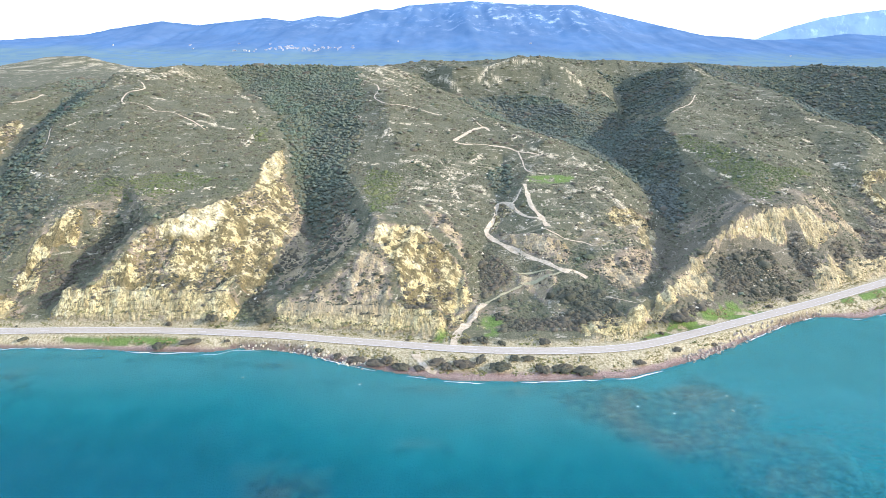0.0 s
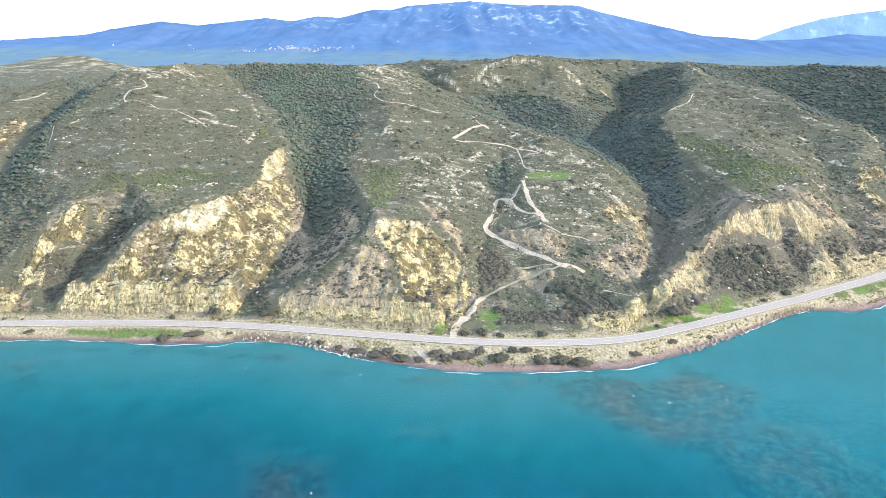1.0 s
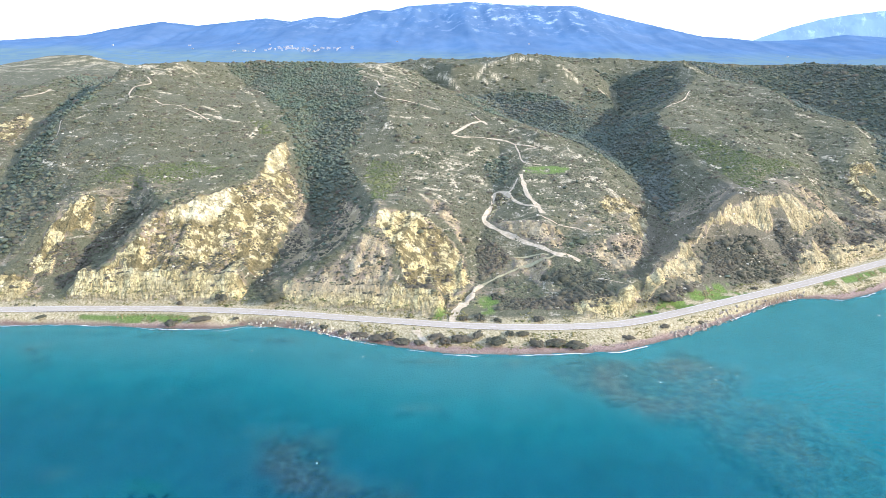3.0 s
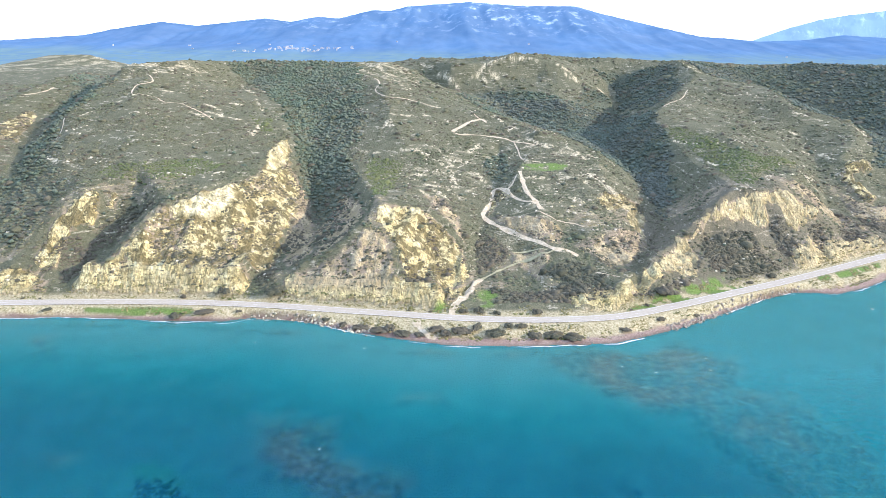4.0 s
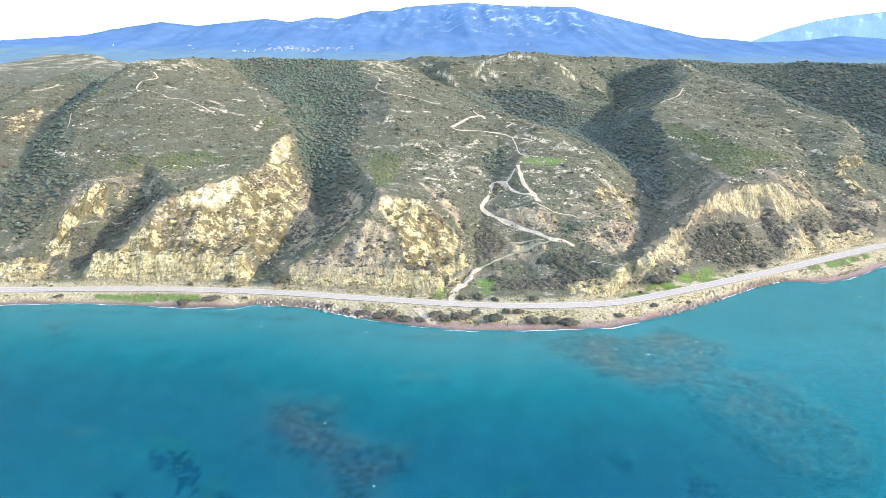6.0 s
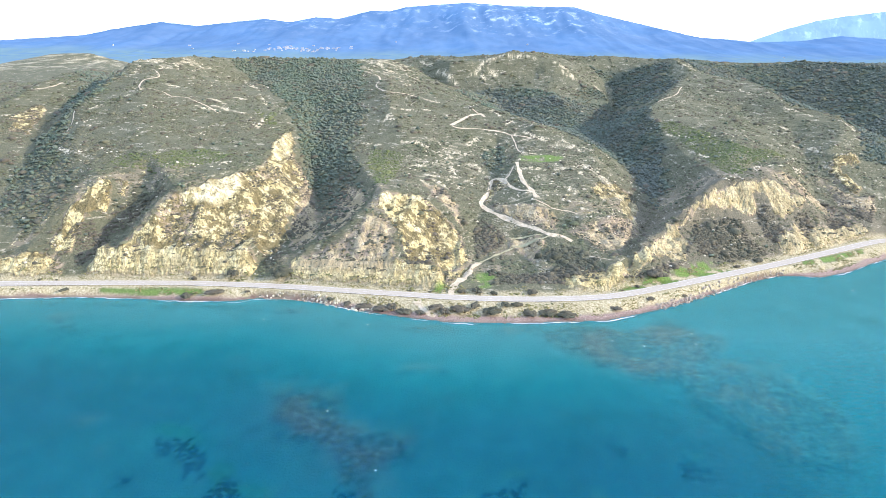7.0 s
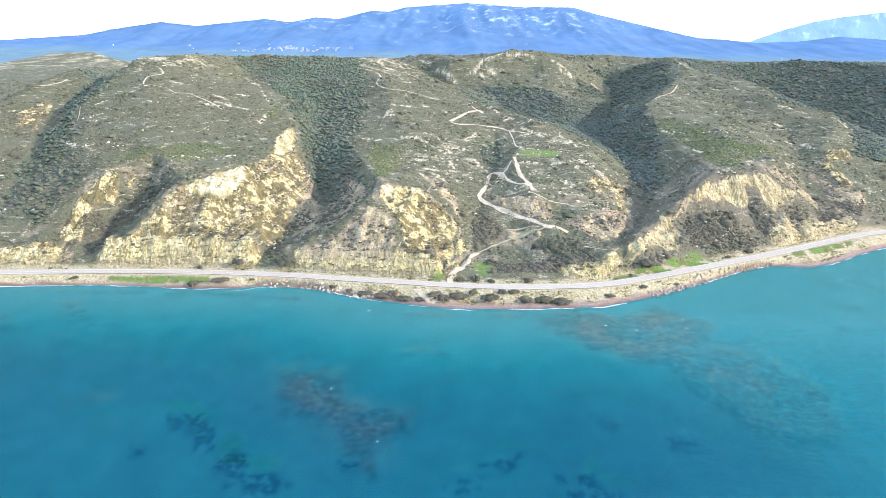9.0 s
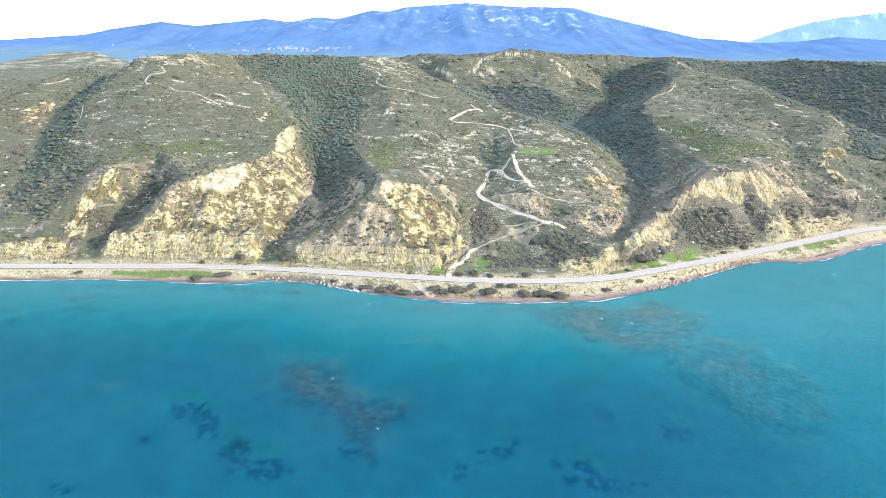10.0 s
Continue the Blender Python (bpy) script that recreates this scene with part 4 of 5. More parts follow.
# ---- mesh helpers ----
def mesh_from(name, verts, faces, material, parent=None, attributes=(), flat=True):
    """One mesh object from arrays; faces is one array of triangles or quads."""
    verts, faces = np.asarray(verts, np.float32), np.asarray(faces, np.int32)
    me = bpy.data.meshes.new(name)
    n, k = faces.shape
    me.vertices.add(len(verts))
    me.vertices.foreach_set("co", verts.ravel())
    me.loops.add(n * k)
    me.loops.foreach_set("vertex_index", faces.ravel())
    me.polygons.add(n)
    me.polygons.foreach_set("loop_start", np.arange(0, n * k, k, dtype=np.int32))
    if not flat:
        me.polygons.foreach_set("use_smooth", np.ones(n, bool))
    for key, values in attributes:
        me.attributes.new(key, "FLOAT", "POINT").data.foreach_set("value", np.asarray(values, np.float32).ravel())
    me.materials.append(material)
    me.update()
    ob = new(name, me)
    ob.parent = parent
    return ob


def grid_faces(nx, ny):
    i, j = np.meshgrid(np.arange(nx - 1), np.arange(ny - 1), indexing="ij")
    a = (i * ny + j).ravel()
    return np.stack([a, a + ny, a + ny + 1, a + 1], 1)


def axis(*spans):
    """Coordinates from (start, stop, step) stretches."""
    return np.unique(np.concatenate([np.arange(a, b, s) for a, b, s in spans]).round(3))


# ---- ground, one sheet to the horizon ----
def growing(start, stop, step, factor):
    out, way = [start], math.copysign(1, stop - start)
    while (stop - out[-1]) * way > 0:
        step *= factor
        out.append(out[-1] + step * way)
    return np.array(out)


GRASS = {
    "mouth": [(12.0, 214.7), (17.2, 230.5), (21.9, 233.6), (27.1, 225.1), (23.6, 214.0), (16.2, 211.7)],
    "foot": [(78.1, 211.8), (84.5, 218.5), (97.3, 226.4), (110.6, 233.7), (123.9, 243.7), (137.9, 249.6), (157.1, 246.9), (142.6, 237.5), (108.9, 221.4)],
    "terrace": [(52.6, 367.7), (72.5, 371.5), (85.7, 369.4), (81.7, 358.4), (62.4, 355.2), (52.0, 356.1)],
    "bank": [(-156, 209.5), (-120, 208.3), (-96, 210), (-100, 213.4), (-125, 214), (-156, 213.4)],
    "east_bank": [(190, 252), (215, 262), (240, 276), (244, 284), (215, 270), (190, 258)],
    "mouth_left": [(-7.0, 210.2), (2.5, 219.2), (5.7, 214.8), (3.7, 208.1)],
}
WEED = {
    "dark_bed": [(-64.1, 94.0), (-60.0, 101.4), (-52.7, 96.9), (-53.4, 91.2), (-43.8, 91.1), (-38.6, 86.0), (-44.4, 81.7), (-57.7, 82.7)],
    "square_bed": [(8.5, 93.4), (16.1, 95.8), (21.5, 99.8), (26.0, 98.4), (23.6, 92.4), (12.4, 89.1)],
    "low_bed": [(0.9, 89.0), (7.6, 89.1), (12.6, 86.3), (7.3, 82.4), (1.7, 84.6)],
    "left_bed": [(-87.1, 116.5), (-76.7, 118.2), (-68.5, 110.8), (-64.4, 100.2), (-71.6, 98.4), (-74.1, 106.8), (-84.2, 110.0)],
    "long_bed": [(31.7, 90.5), (43.3, 91.9), (45.5, 86.1), (58.6, 82.1), (48.9, 77.7), (34.6, 80.7)],
    "corner_bed": [(-106.0, 82.7), (-96.7, 80.9), (-94.1, 76.6), (-101.0, 77.3)],
    "spot": [(-91.4, 102.4), (-84.6, 100.9), (-84.5, 96.4), (-89.0, 97.6)],
    "middle_spot": [(-29.1, 97.3), (-21.1, 94.4), (-22.3, 89.3), (-27.6, 92.1)],
    "east_spot": [(68.2, 107.6), (80.1, 104.8), (76.7, 98.9), (68.3, 100.0)],
    "far_spot": [(51.1, 113.5), (57.5, 113.7), (54.7, 108.1)],
}
REEFS = {
    "near_bed": [(-62.8, 141.0), (-40.7, 144.3), (-31.3, 136.9), (-25.5, 123.6), (-6.2, 117.4), (-5.0, 107.6), (-13.9, 98.7), (-8.2, 87.1), (-20.0, 80.8), (-27.8, 91.6), (-37.8, 109.1), (-49.9, 114.9), (-56.9, 127.2)],
    "streak": [(-18.5, 154.0), (3.3, 156.2), (3.2, 147.9), (-15.8, 146.0)],
    "reef": [(30.4, 183.0), (58.5, 188.9), (75.1, 185.3), (98.5, 195.3), (117.4, 179.6), (108.8, 160.1), (88.6, 142.7), (71.7, 142.0), (61.5, 151.4), (46.1, 161.6)],
    "reef_tail": [(76.6, 158.1), (96.6, 163.7), (125.4, 157.1), (134.5, 131.6), (124.8, 101.8), (105.7, 98.6), (92.1, 105.7), (88.6, 122.5), (81.7, 135.2)],
    "shallows": [(-54.5, 191.4), (-18.9, 187.9), (18.2, 185.0), (45.8, 188.1), (36.8, 176.0), (1.0, 177.3), (-30.4, 180.2)],
    "west_shallows": [(-186.3, 179.9), (-179.1, 182.8), (-168.1, 168.1), (-175.8, 165.1)],
    "bank_shallows": [(-172.5, 191.5), (-156.9, 194.9), (-143.7, 175.9), (-156.3, 177.2)],
    "near_spots": [(-114.9, 120.5), (-100.1, 120.7), (-95.4, 114.9), (-109.0, 113.2)],
    "near_shore": [(-190.5, 205.3), (-142.5, 206.0), (-92.7, 204.0), (-52.8, 199.6), (-18.3, 188.1), (-51.5, 193.1), (-95.7, 198.8), (-151.8, 200.7), (-186.7, 199.8)],
}


def masks(x, y, z):
    d, side, _ = line_distance(x, y, ROAD)
    land = d * side
    s, sside, _ = line_distance(x, y, SHORE)
    sea = s * sside
    ragged = fbm(x / 5, y / 5, 3, 31)
    grass = np.zeros(x.shape)
    for ring in GRASS.values():
        grass = np.maximum(grass, inside(x, y, ring, 2.5) * smooth(0.38, 0.56, ragged))
    weed = np.zeros(x.shape)
    for ring in WEED.values():
        weed = np.maximum(weed, smooth(0.02, 0.4, inside(x, y, ring, 4)) * smooth(0.36, 0.48, fbm(x / 3, y / 3, 3, 33)))
    reef = smooth(0.1, 0.7, 0.95 * within_any(x, y, REEFS, 11) + 1.1 * (fbm(x / 7, y / 7, 4, 35) - 0.5))
    beach = smooth(-3, 0.4, sea) * smooth(0.5, 0.3, sea / np.maximum(sea + np.maximum(-land - 4.5, 0), 0.1) + 0.2 * (ragged - 0.5)) * (land < -4)
    verge = smooth(9, 5.5, land) * smooth(0.6, 0.3, grass) * (d < 30)
    cut = roadside_cut(x, y, land)
    open_face = np.maximum(np.maximum(pale(x, y), 0.9 * within_any(x, y, OPEN_FACES, 1.5)), np.maximum(0.8 * crest(x, y), 0.85 * smooth(1.0, 2.0, cut) * smooth(18, 13, land)))
    thin = 0.3 * smooth(9, 20, land) * smooth(120, 70, land) * smooth(330, 280, np.abs(x)) * smooth(0.45, 0.58, fbm(x / 22, y / 22, 2, 91))
    lain = np.maximum(bare(x, y), thin) * (1 - 0.45 * smooth(0.46, 0.58, overgrown(x, y)) * (1 - open_face))
    lain = np.maximum(lain, smooth(0.8, 2.0, cut) * smooth(22, 13, land + 5 * (ragged - 0.5)))
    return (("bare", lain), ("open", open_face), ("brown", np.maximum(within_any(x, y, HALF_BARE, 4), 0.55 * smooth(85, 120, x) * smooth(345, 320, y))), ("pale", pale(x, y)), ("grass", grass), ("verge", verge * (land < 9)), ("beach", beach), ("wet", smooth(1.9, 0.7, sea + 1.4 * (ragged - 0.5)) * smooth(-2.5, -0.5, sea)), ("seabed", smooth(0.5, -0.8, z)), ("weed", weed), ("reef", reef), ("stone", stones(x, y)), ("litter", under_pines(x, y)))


gx = axis((-225, 225, 1.0), (-340, -225, 1.8), (225, 380, 1.8), (-800, -340, 6), (380, 900, 6))
gx = np.unique(np.concatenate([gx, growing(-800, -5200, 8, 1.22), growing(900, 5200, 8, 1.22)]))
gy = axis((-400, 30, 14), (30, 56, 3), (56, 150, 2), (150, 182, 3), (182, 210, 1.4), (210, 300, 1.0), (300, 345, 1.5), (345, 560, 2.2), (560, 900, 4), (900, 1640, 11))
gy = np.unique(np.concatenate([gy, growing(1640, 4800, 14, 1.12), growing(-400, -3000, 30, 1.4)]))
mx, my = np.meshgrid(gx, gy, indexing="ij")
mz = height(mx, my)
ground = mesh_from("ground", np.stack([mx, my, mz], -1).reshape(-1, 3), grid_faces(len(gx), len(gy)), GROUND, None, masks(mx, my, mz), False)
tagged(ground, "eroded coastal hills of pale marl and brown scrub soil", "hillside", kind="structure")

# ---- sea ----
wx = np.unique(np.concatenate([axis((-420, -140, 4), (-140, 160, 2.5), (160, 460, 4)), growing(-420, -5000, 8, 1.3), growing(460, 5000, 8, 1.3)]))
wy = np.unique(np.concatenate([axis((-300, 50, 4), (50, 200, 2.5), (200, 320, 4)), axis((320, 560, 20)), growing(-300, -3500, 10, 1.3)]))
sx, sy = np.meshgrid(wx, wy, indexing="ij")
s, sside, _ = line_distance(sx, sy, SHORE)
depth = smooth(0, 95, -s * sside) * (0.85 + 0.5 * (fbm(sx / 70, sy / 70, 3, 41) - 0.35))
bay = np.exp(-(((sx - 210) / 120) ** 2 + ((sy - 195) / 75) ** 2))
weedy = within_any(sx, sy, WEED, 4) * smooth(0.36, 0.48, fbm(sx / 3, sy / 3, 3, 33))
reef = smooth(0.05, 0.75, within_any(sx, sy, REEFS, 14) + 0.7 * (fbm(sx / 9, sy / 9, 4, 35) - 0.5)) * (0.85 + 0.15 * smooth(40, 70, sx))
depth = depth * (1 - 0.85 * bay) * (1 - 0.2 * reef) * (1 - 0.6 * smooth(20, 150, sx)) * (1 + 0.15 * smooth(40, -120, sx))
sea = mesh_from("water", np.stack([sx, sy, np.zeros(sx.shape)], -1).reshape(-1, 3), grid_faces(len(wx), len(wy)), WATER, None, [("depth", np.clip(depth, 0, 1)), ("wind", 0.06 + 0.94 * smooth(15, 110, sx + 0.4 * (120 - sy)) * smooth(215, 150, sy)), ("weed", weedy), ("shoal", reef * (0.3 + 0.5 * smooth(0.35, 0.6, fbm(sx / 9, sy / 9, 3, 37))))], False)
tagged(sea, "clear turquoise sea with light ripples over reef", "sea", kind="structure")


# ---- far mountains ----
CREST = [(-3726, 148), (-3124, 170), (-2882, 188), (-2520, 214), (-2315, 254), (-1972, 306), (-1719, 283), (-1241, 336), (-1065, 316),
         (-886, 351), (-729, 342), (-492, 399), (-374, 393), (-257, 424), (173, 457), (447, 439), (916, 437), (1077, 395), (1278, 354),
         (1561, 298), (1806, 249), (2006, 240), (2209, 223), (2525, 234), (2796, 271), (3110, 256), (3641, 236)]
CREST_FAR = [(1900, 150), (2007, 184), (2343, 236), (2584, 323), (2827, 390), (3032, 424), (3312, 458), (3868, 473)]


def range_height(x, v, crest=CREST, base=66.0):
    """Height of a range at x, and at v from -1 (its foot) to 0 (its crest) and beyond."""
    x, v = np.asarray(x, float), np.asarray(v, float)
    lift = np.interp(x, [c[0] for c in crest], [c[1] for c in crest]) - base
    fall = np.where(v < 0, np.clip(1 - np.abs(v), 0, 1) ** 1.9, 1 - 1.2 * v)
    rib = ridged(x / 330 + 0.5 * v, v * 2.0 + 3, 4, 51) - 0.62
    z = base + lift * np.clip(fall + rib * 0.38 * np.clip(np.abs(v) * 9, 0, 1) * np.clip(fall, 0, 1) ** 0.7, -0.03, 1.0)
    return z + 9 * (fbm(x / 60, v * 9, 3, 53) - 0.5) * (v < 0) + 4 * (fbm(x / 25, v * 0 + 2, 2, 54) - 0.5)


def mountain_range(name, crest, y, depth, material, label, craggy):
    px, pv = np.meshgrid(np.linspace(crest[0][0], crest[-1][0], 480), np.concatenate([[-1.36, -1.15], np.linspace(-1, -0.02, 70), np.linspace(0, 0.35, 6)]), indexing="ij")
    pz = range_height(px, pv, crest)
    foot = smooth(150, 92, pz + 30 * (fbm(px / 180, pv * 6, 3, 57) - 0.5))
    crag = smooth(180, 330, pz) * (np.exp(-((px - craggy) / 650) ** 2) + 0.6 * np.exp(-((px - craggy + 1350) / 380) ** 2))
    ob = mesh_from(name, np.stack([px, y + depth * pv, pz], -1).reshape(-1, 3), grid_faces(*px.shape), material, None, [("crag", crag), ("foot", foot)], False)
    return tagged(ob, label, "mountain", kind="structure")


mountain_range("mountain_range", CREST, 4300, 1900, MOUNTAIN, "mountain range with pale crags, blue haze painted as glow", 450)
mountain_range("distant_mountain", CREST_FAR, 4650, 300, MOUNTAIN_FAR, "distant mountain with pale blue haze painted as glow", 3000)
# ---- things ----
def part(name, bm, material, parent, label=""):
    """A bmesh as one mesh object under a thing or a part."""
    me = bpy.data.meshes.new(name)
    bm.to_mesh(me)
    bm.free()
    me.materials.append(material)
    ob = new(name, me)
    ob.parent = parent
    return tagged(ob, label)


# ---- road and tracks ----
def resampled(line, step):
    """Evenly spaced points on a Catmull-Rom curve through the line."""
    p = np.array(line, float)
    q = np.vstack([2 * p[0] - p[1], p, 2 * p[-1] - p[-2]])
    out = []
    for k in range(1, len(q) - 2):
        n = max(2, int(np.linalg.norm(q[k + 1] - q[k]) / step))
        for t in np.arange(n) / n:
            out.append(0.5 * (2 * q[k] + (q[k + 1] - q[k - 1]) * t + (2 * q[k - 1] - 5 * q[k] + 4 * q[k + 1] - q[k + 2]) * t ** 2 + (3 * q[k] - q[k - 1] - 3 * q[k + 1] + q[k + 2]) * t ** 3))
    return np.array(out + [p[-1]])


def across_of(p):
    t = np.gradient(p, axis=0)
    t /= np.linalg.norm(t, axis=1, keepdims=True)
    return np.stack([-t[:, 1], t[:, 0]], 1)


def ribbon(name, line, left, right, lift, material, parent=None, rows=2, drape=True, ragged=0.0, smooth_over=0):
    p, n = np.asarray(line), across_of(np.asarray(line))
    v = np.linspace(-right, left, rows)
    wob = 1 + ragged * (fbm(p[:, 0] / 4, p[:, 1] / 4, 2, 61)[:, None] - 0.5) * 2
    pos = p[:, None, :] + n[:, None, :] * (v[None, :] * wob)[..., None]
    if drape:
        z = height(pos[..., 0], pos[..., 1])
        for _ in range(smooth_over):
            z[1:-1] = (z[:-2] + z[1:-1] + z[2:]) / 3
        z = np.maximum(z, height(pos[..., 0], pos[..., 1])) + lift
    else:
        z = np.full(pos.shape[:2], lift)
    return mesh_from(name, np.concatenate([pos, z[..., None]], -1).reshape(-1, 3), grid_faces(len(p), rows)[:, ::-1], material, parent, (), False)


ROADLINE = resampled([q for q in ROAD if abs(q[0]) < 700], 3.0)
road = tagged(new("road"), "two-lane sunlit grey asphalt coast road", "road", kind="structure")
ribbon("asphalt", ROADLINE, 2.7, 2.7, ROAD_Z + 0.03, ASPHALT, road, 3, False)
for name, off in (("edge_line", 2.4), ("edge_line", -2.4)):
    ribbon(name, ROADLINE + across_of(ROADLINE) * off, 0.13, 0.13, ROAD_Z + 0.045, PAINT, road, 2, False)
for k in range(20, len(ROADLINE) - 20, 3):
    ribbon("lane_dash", ROADLINE[k:k + 2], 0.08, 0.08, ROAD_Z + 0.045, PAINT, road, 2, False)

TRACKS = {
    "mouth_track": [(4.6, 207.5), (5.5, 212.7), (10.2, 221.6), (15.5, 235.4), (19.4, 241.7)],
    "gravel_track": [(19.4, 241.7), (25.1, 247.0), (34.3, 254.6), (46.5, 259.6), (55.1, 260.0), (58.9, 262.5)],
    "bend_track": [(60.9, 260.1), (57.0, 263.4), (50.6, 270.3), (42.3, 276.6), (33.9, 284.6), (27.0, 293.2), (23.6, 300.7), (25.7, 309.2), (29.4, 318.7), (31.4, 331.9), (33.9, 337.0), (39.1, 331.6), (42.0, 320.0), (47.5, 308.9), (53.7, 304.1)],
    "white_track": [(50.1, 352.7), (50.1, 339.8), (50.7, 321.8), (53.8, 307.2), (55.8, 295.5)],
    "link_track": [(39.5, 329.3), (44.1, 336.8), (47.6, 346.7)],
    "spur_track": [(56.9, 262.5), (64.0, 261.5), (69.1, 257.4)],
    "side_path": [(52.1, 294.1), (62.0, 286.6), (71.4, 285.6), (76.6, 280.8)],
    "upper_track": [(7.2, 424.9), (12.2, 436.7), (21.2, 452.2), (31.0, 463.9), (35.3, 457.8)],
    "terrace_track": [(8.1, 423.1), (14.1, 421.7), (24.7, 426.3), (37.9, 428.1), (48.4, 423.9), (54.3, 418.2), (68.3, 410.9)],
    "terrace_spur": [(59.4, 406.4), (70.5, 411.5)],
    "climbing_path": [(53.5, 418.5), (54.9, 403.8), (55.7, 376.7), (66.7, 371.9)],
    "thin_path": [(22.9, 494.4), (25.8, 472.1), (31.0, 463.9)],
    "ridge_path": [(-89.1, 593.9), (-65.9, 566.0), (-58.1, 527.4), (-59.6, 506.7), (-47.4, 482.9), (-31.1, 489.5), (-13.9, 483.3), (-4.2, 476.0)],
    "hill_path": [(-247.8, 489.2), (-238.0, 474.4), (-238.2, 464.7), (-241.4, 452.3), (-234.5, 431.2), (-225.0, 430.7), (-217.2, 431.9), (-207.8, 424.4), (-197.1, 428.8), (-180.8, 418.7), (-165.4, 404.4)],
    "west_path": [(-336, 500), (-330, 470), (-334, 455)],
    "valley_path": [(198.0, 528.6), (213.6, 544.0), (238.6, 577.5), (260.7, 620.6)],
    "foot_path": [(73.9, 240.5), (80.9, 235.9), (85.1, 232.2)],
    "edge_path": [(-261.8, 390.3), (-254.2, 371.6), (-249.8, 354.2), (-249.9, 330.9)],
    "beach_track": [(-10.5, 201.5), (-9, 198), (-6, 194), (-2, 191.5)],
    "lower_fork": [(36.9, 266.3), (45.7, 265.9), (54.1, 263.3)],
}
WIDE = {"mouth_track": 1.5, "gravel_track": 0.9, "bend_track": 1.15, "white_track": 1.15, "link_track": 0.45, "spur_track": 0.8, "upper_track": 1.3, "terrace_track": 0.75, "beach_track": 1.3, "foot_path": 0.3, "lower_fork": 0.6,
        "side_path": 0.35, "edge_path": 0.35, "thin_path": 0.4}
for name, line in TRACKS.items():
    half = WIDE.get(name, 0.52)
    ob = ribbon(name, resampled(line, 1.6), half, half, 0.12, GRASSY_TRACK if name in ("gravel_track", "lower_fork") else TRACK, None, 5, True, 0.75, 3)
    tagged(ob, "pale beaten earth track worn into the scrub hillside", "track", kind="structure")


def track_distance(x, y):
    d = np.full(x.shape, 1e9)
    for name, line in TRACKS.items():
        d = np.minimum(d, line_distance(x, y, line)[0] - WIDE.get(name, 0.6))
    return d


# ---- vegetation ----
def mound(rings, segments, rng):
    """Template of an uneven leafy mound of unit radius: vertices and triangles."""
    verts, faces = [], []
    for k in range(rings):
        a = k / rings * math.pi * 0.5
        for s in range(segments):
            b = 2 * math.pi * (s + 0.5 * (k % 2)) / segments
            r = math.cos(a) * (1.0 if k else 0.92)
            verts.append((r * math.cos(b), r * math.sin(b), math.sin(a)))
    verts.append((0, 0, 1.0))
    for k in range(rings - 1):
        for s in range(segments):
            p, q = k * segments + s, k * segments + (s + 1) % segments
            u, v = p + segments, q + segments
            faces += [(p, q, u), (q, v, u)] if k % 2 == 0 else [(p, q, v), (p, v, u)]
    top = len(verts) - 1
    for s in range(segments):
        faces.append(((rings - 1) * segments + s, (rings - 1) * segments + (s + 1) % segments, top))
    return np.array(verts), np.array(faces)


def crown(rng):
    """Template of a pine's crown: an uneven, pointed, closed body of unit height and radius."""
    segments, levels = 6, ((0.0, 0.25), (0.18, 0.95), (0.45, 1.0), (0.72, 0.62))
    verts = [(0, 0, -0.02)]
    for k, (z, r) in enumerate(levels):
        verts += [(r * math.cos(2 * math.pi * (s + 0.5 * (k % 2)) / segments), r * math.sin(2 * math.pi * (s + 0.5 * (k % 2)) / segments), z) for s in range(segments)]
    verts.append((0, 0, 1))
    faces = [(0, 1 + (s + 1) % segments, 1 + s) for s in range(segments)]
    for k in range(len(levels) - 1):
        for s in range(segments):
            p, q = 1 + k * segments + s, 1 + k * segments + (s + 1) % segments
            faces += [(p, q, p + segments), (q, q + segments, p + segments)]
    last = 1 + (len(levels) - 1) * segments
    faces += [(last + s, last + (s + 1) % segments, len(verts) - 1) for s in range(segments)]
    return np.array(verts), np.array(faces)


def planted(name, x, y, radius, tall, template, material, jitter, sink, parent=None):
    """One mesh of many plants, each an island of its own."""
    rng = np.random.RandomState(len(x) + 5)
    verts, faces = template
    n, k = len(x), len(verts)
    turn = rng.rand(n) * 2 * math.pi
    c, s = np.cos(turn)[:, None], np.sin(turn)[:, None]
    sx, sy = radius * rng.uniform(0.75, 1.3, n), radius * rng.uniform(0.75, 1.3, n)
    v = verts[None] * np.stack([sx, sy, tall], 1)[:, None]
    v = v + rng.uniform(-jitter, jitter, (n, k, 3)) * np.stack([radius, radius, tall * 0.8], 1)[:, None]
    z = height(x, y) - sink * tall
    out = np.stack([v[..., 0] * c - v[..., 1] * s + x[:, None], v[..., 0] * s + v[..., 1] * c + y[:, None], v[..., 2] + z[:, None]], -1)
    f = faces[None] + (np.arange(n) * k)[:, None, None]
    return mesh_from(name, out.reshape(-1, 3), f.reshape(-1, faces.shape[1]), material, parent)


def spread(x0, x1, y0, y1, step, seed):
    rng = np.random.RandomState(seed)
    px, py = np.meshgrid(np.arange(x0, x1, step), np.arange(y0, y1, step), indexing="ij")
    px, py = px.ravel() + rng.uniform(-0.5, 0.5, px.size) * step, py.ravel() + rng.uniform(-0.5, 0.5, py.size) * step
    return px, py, rng


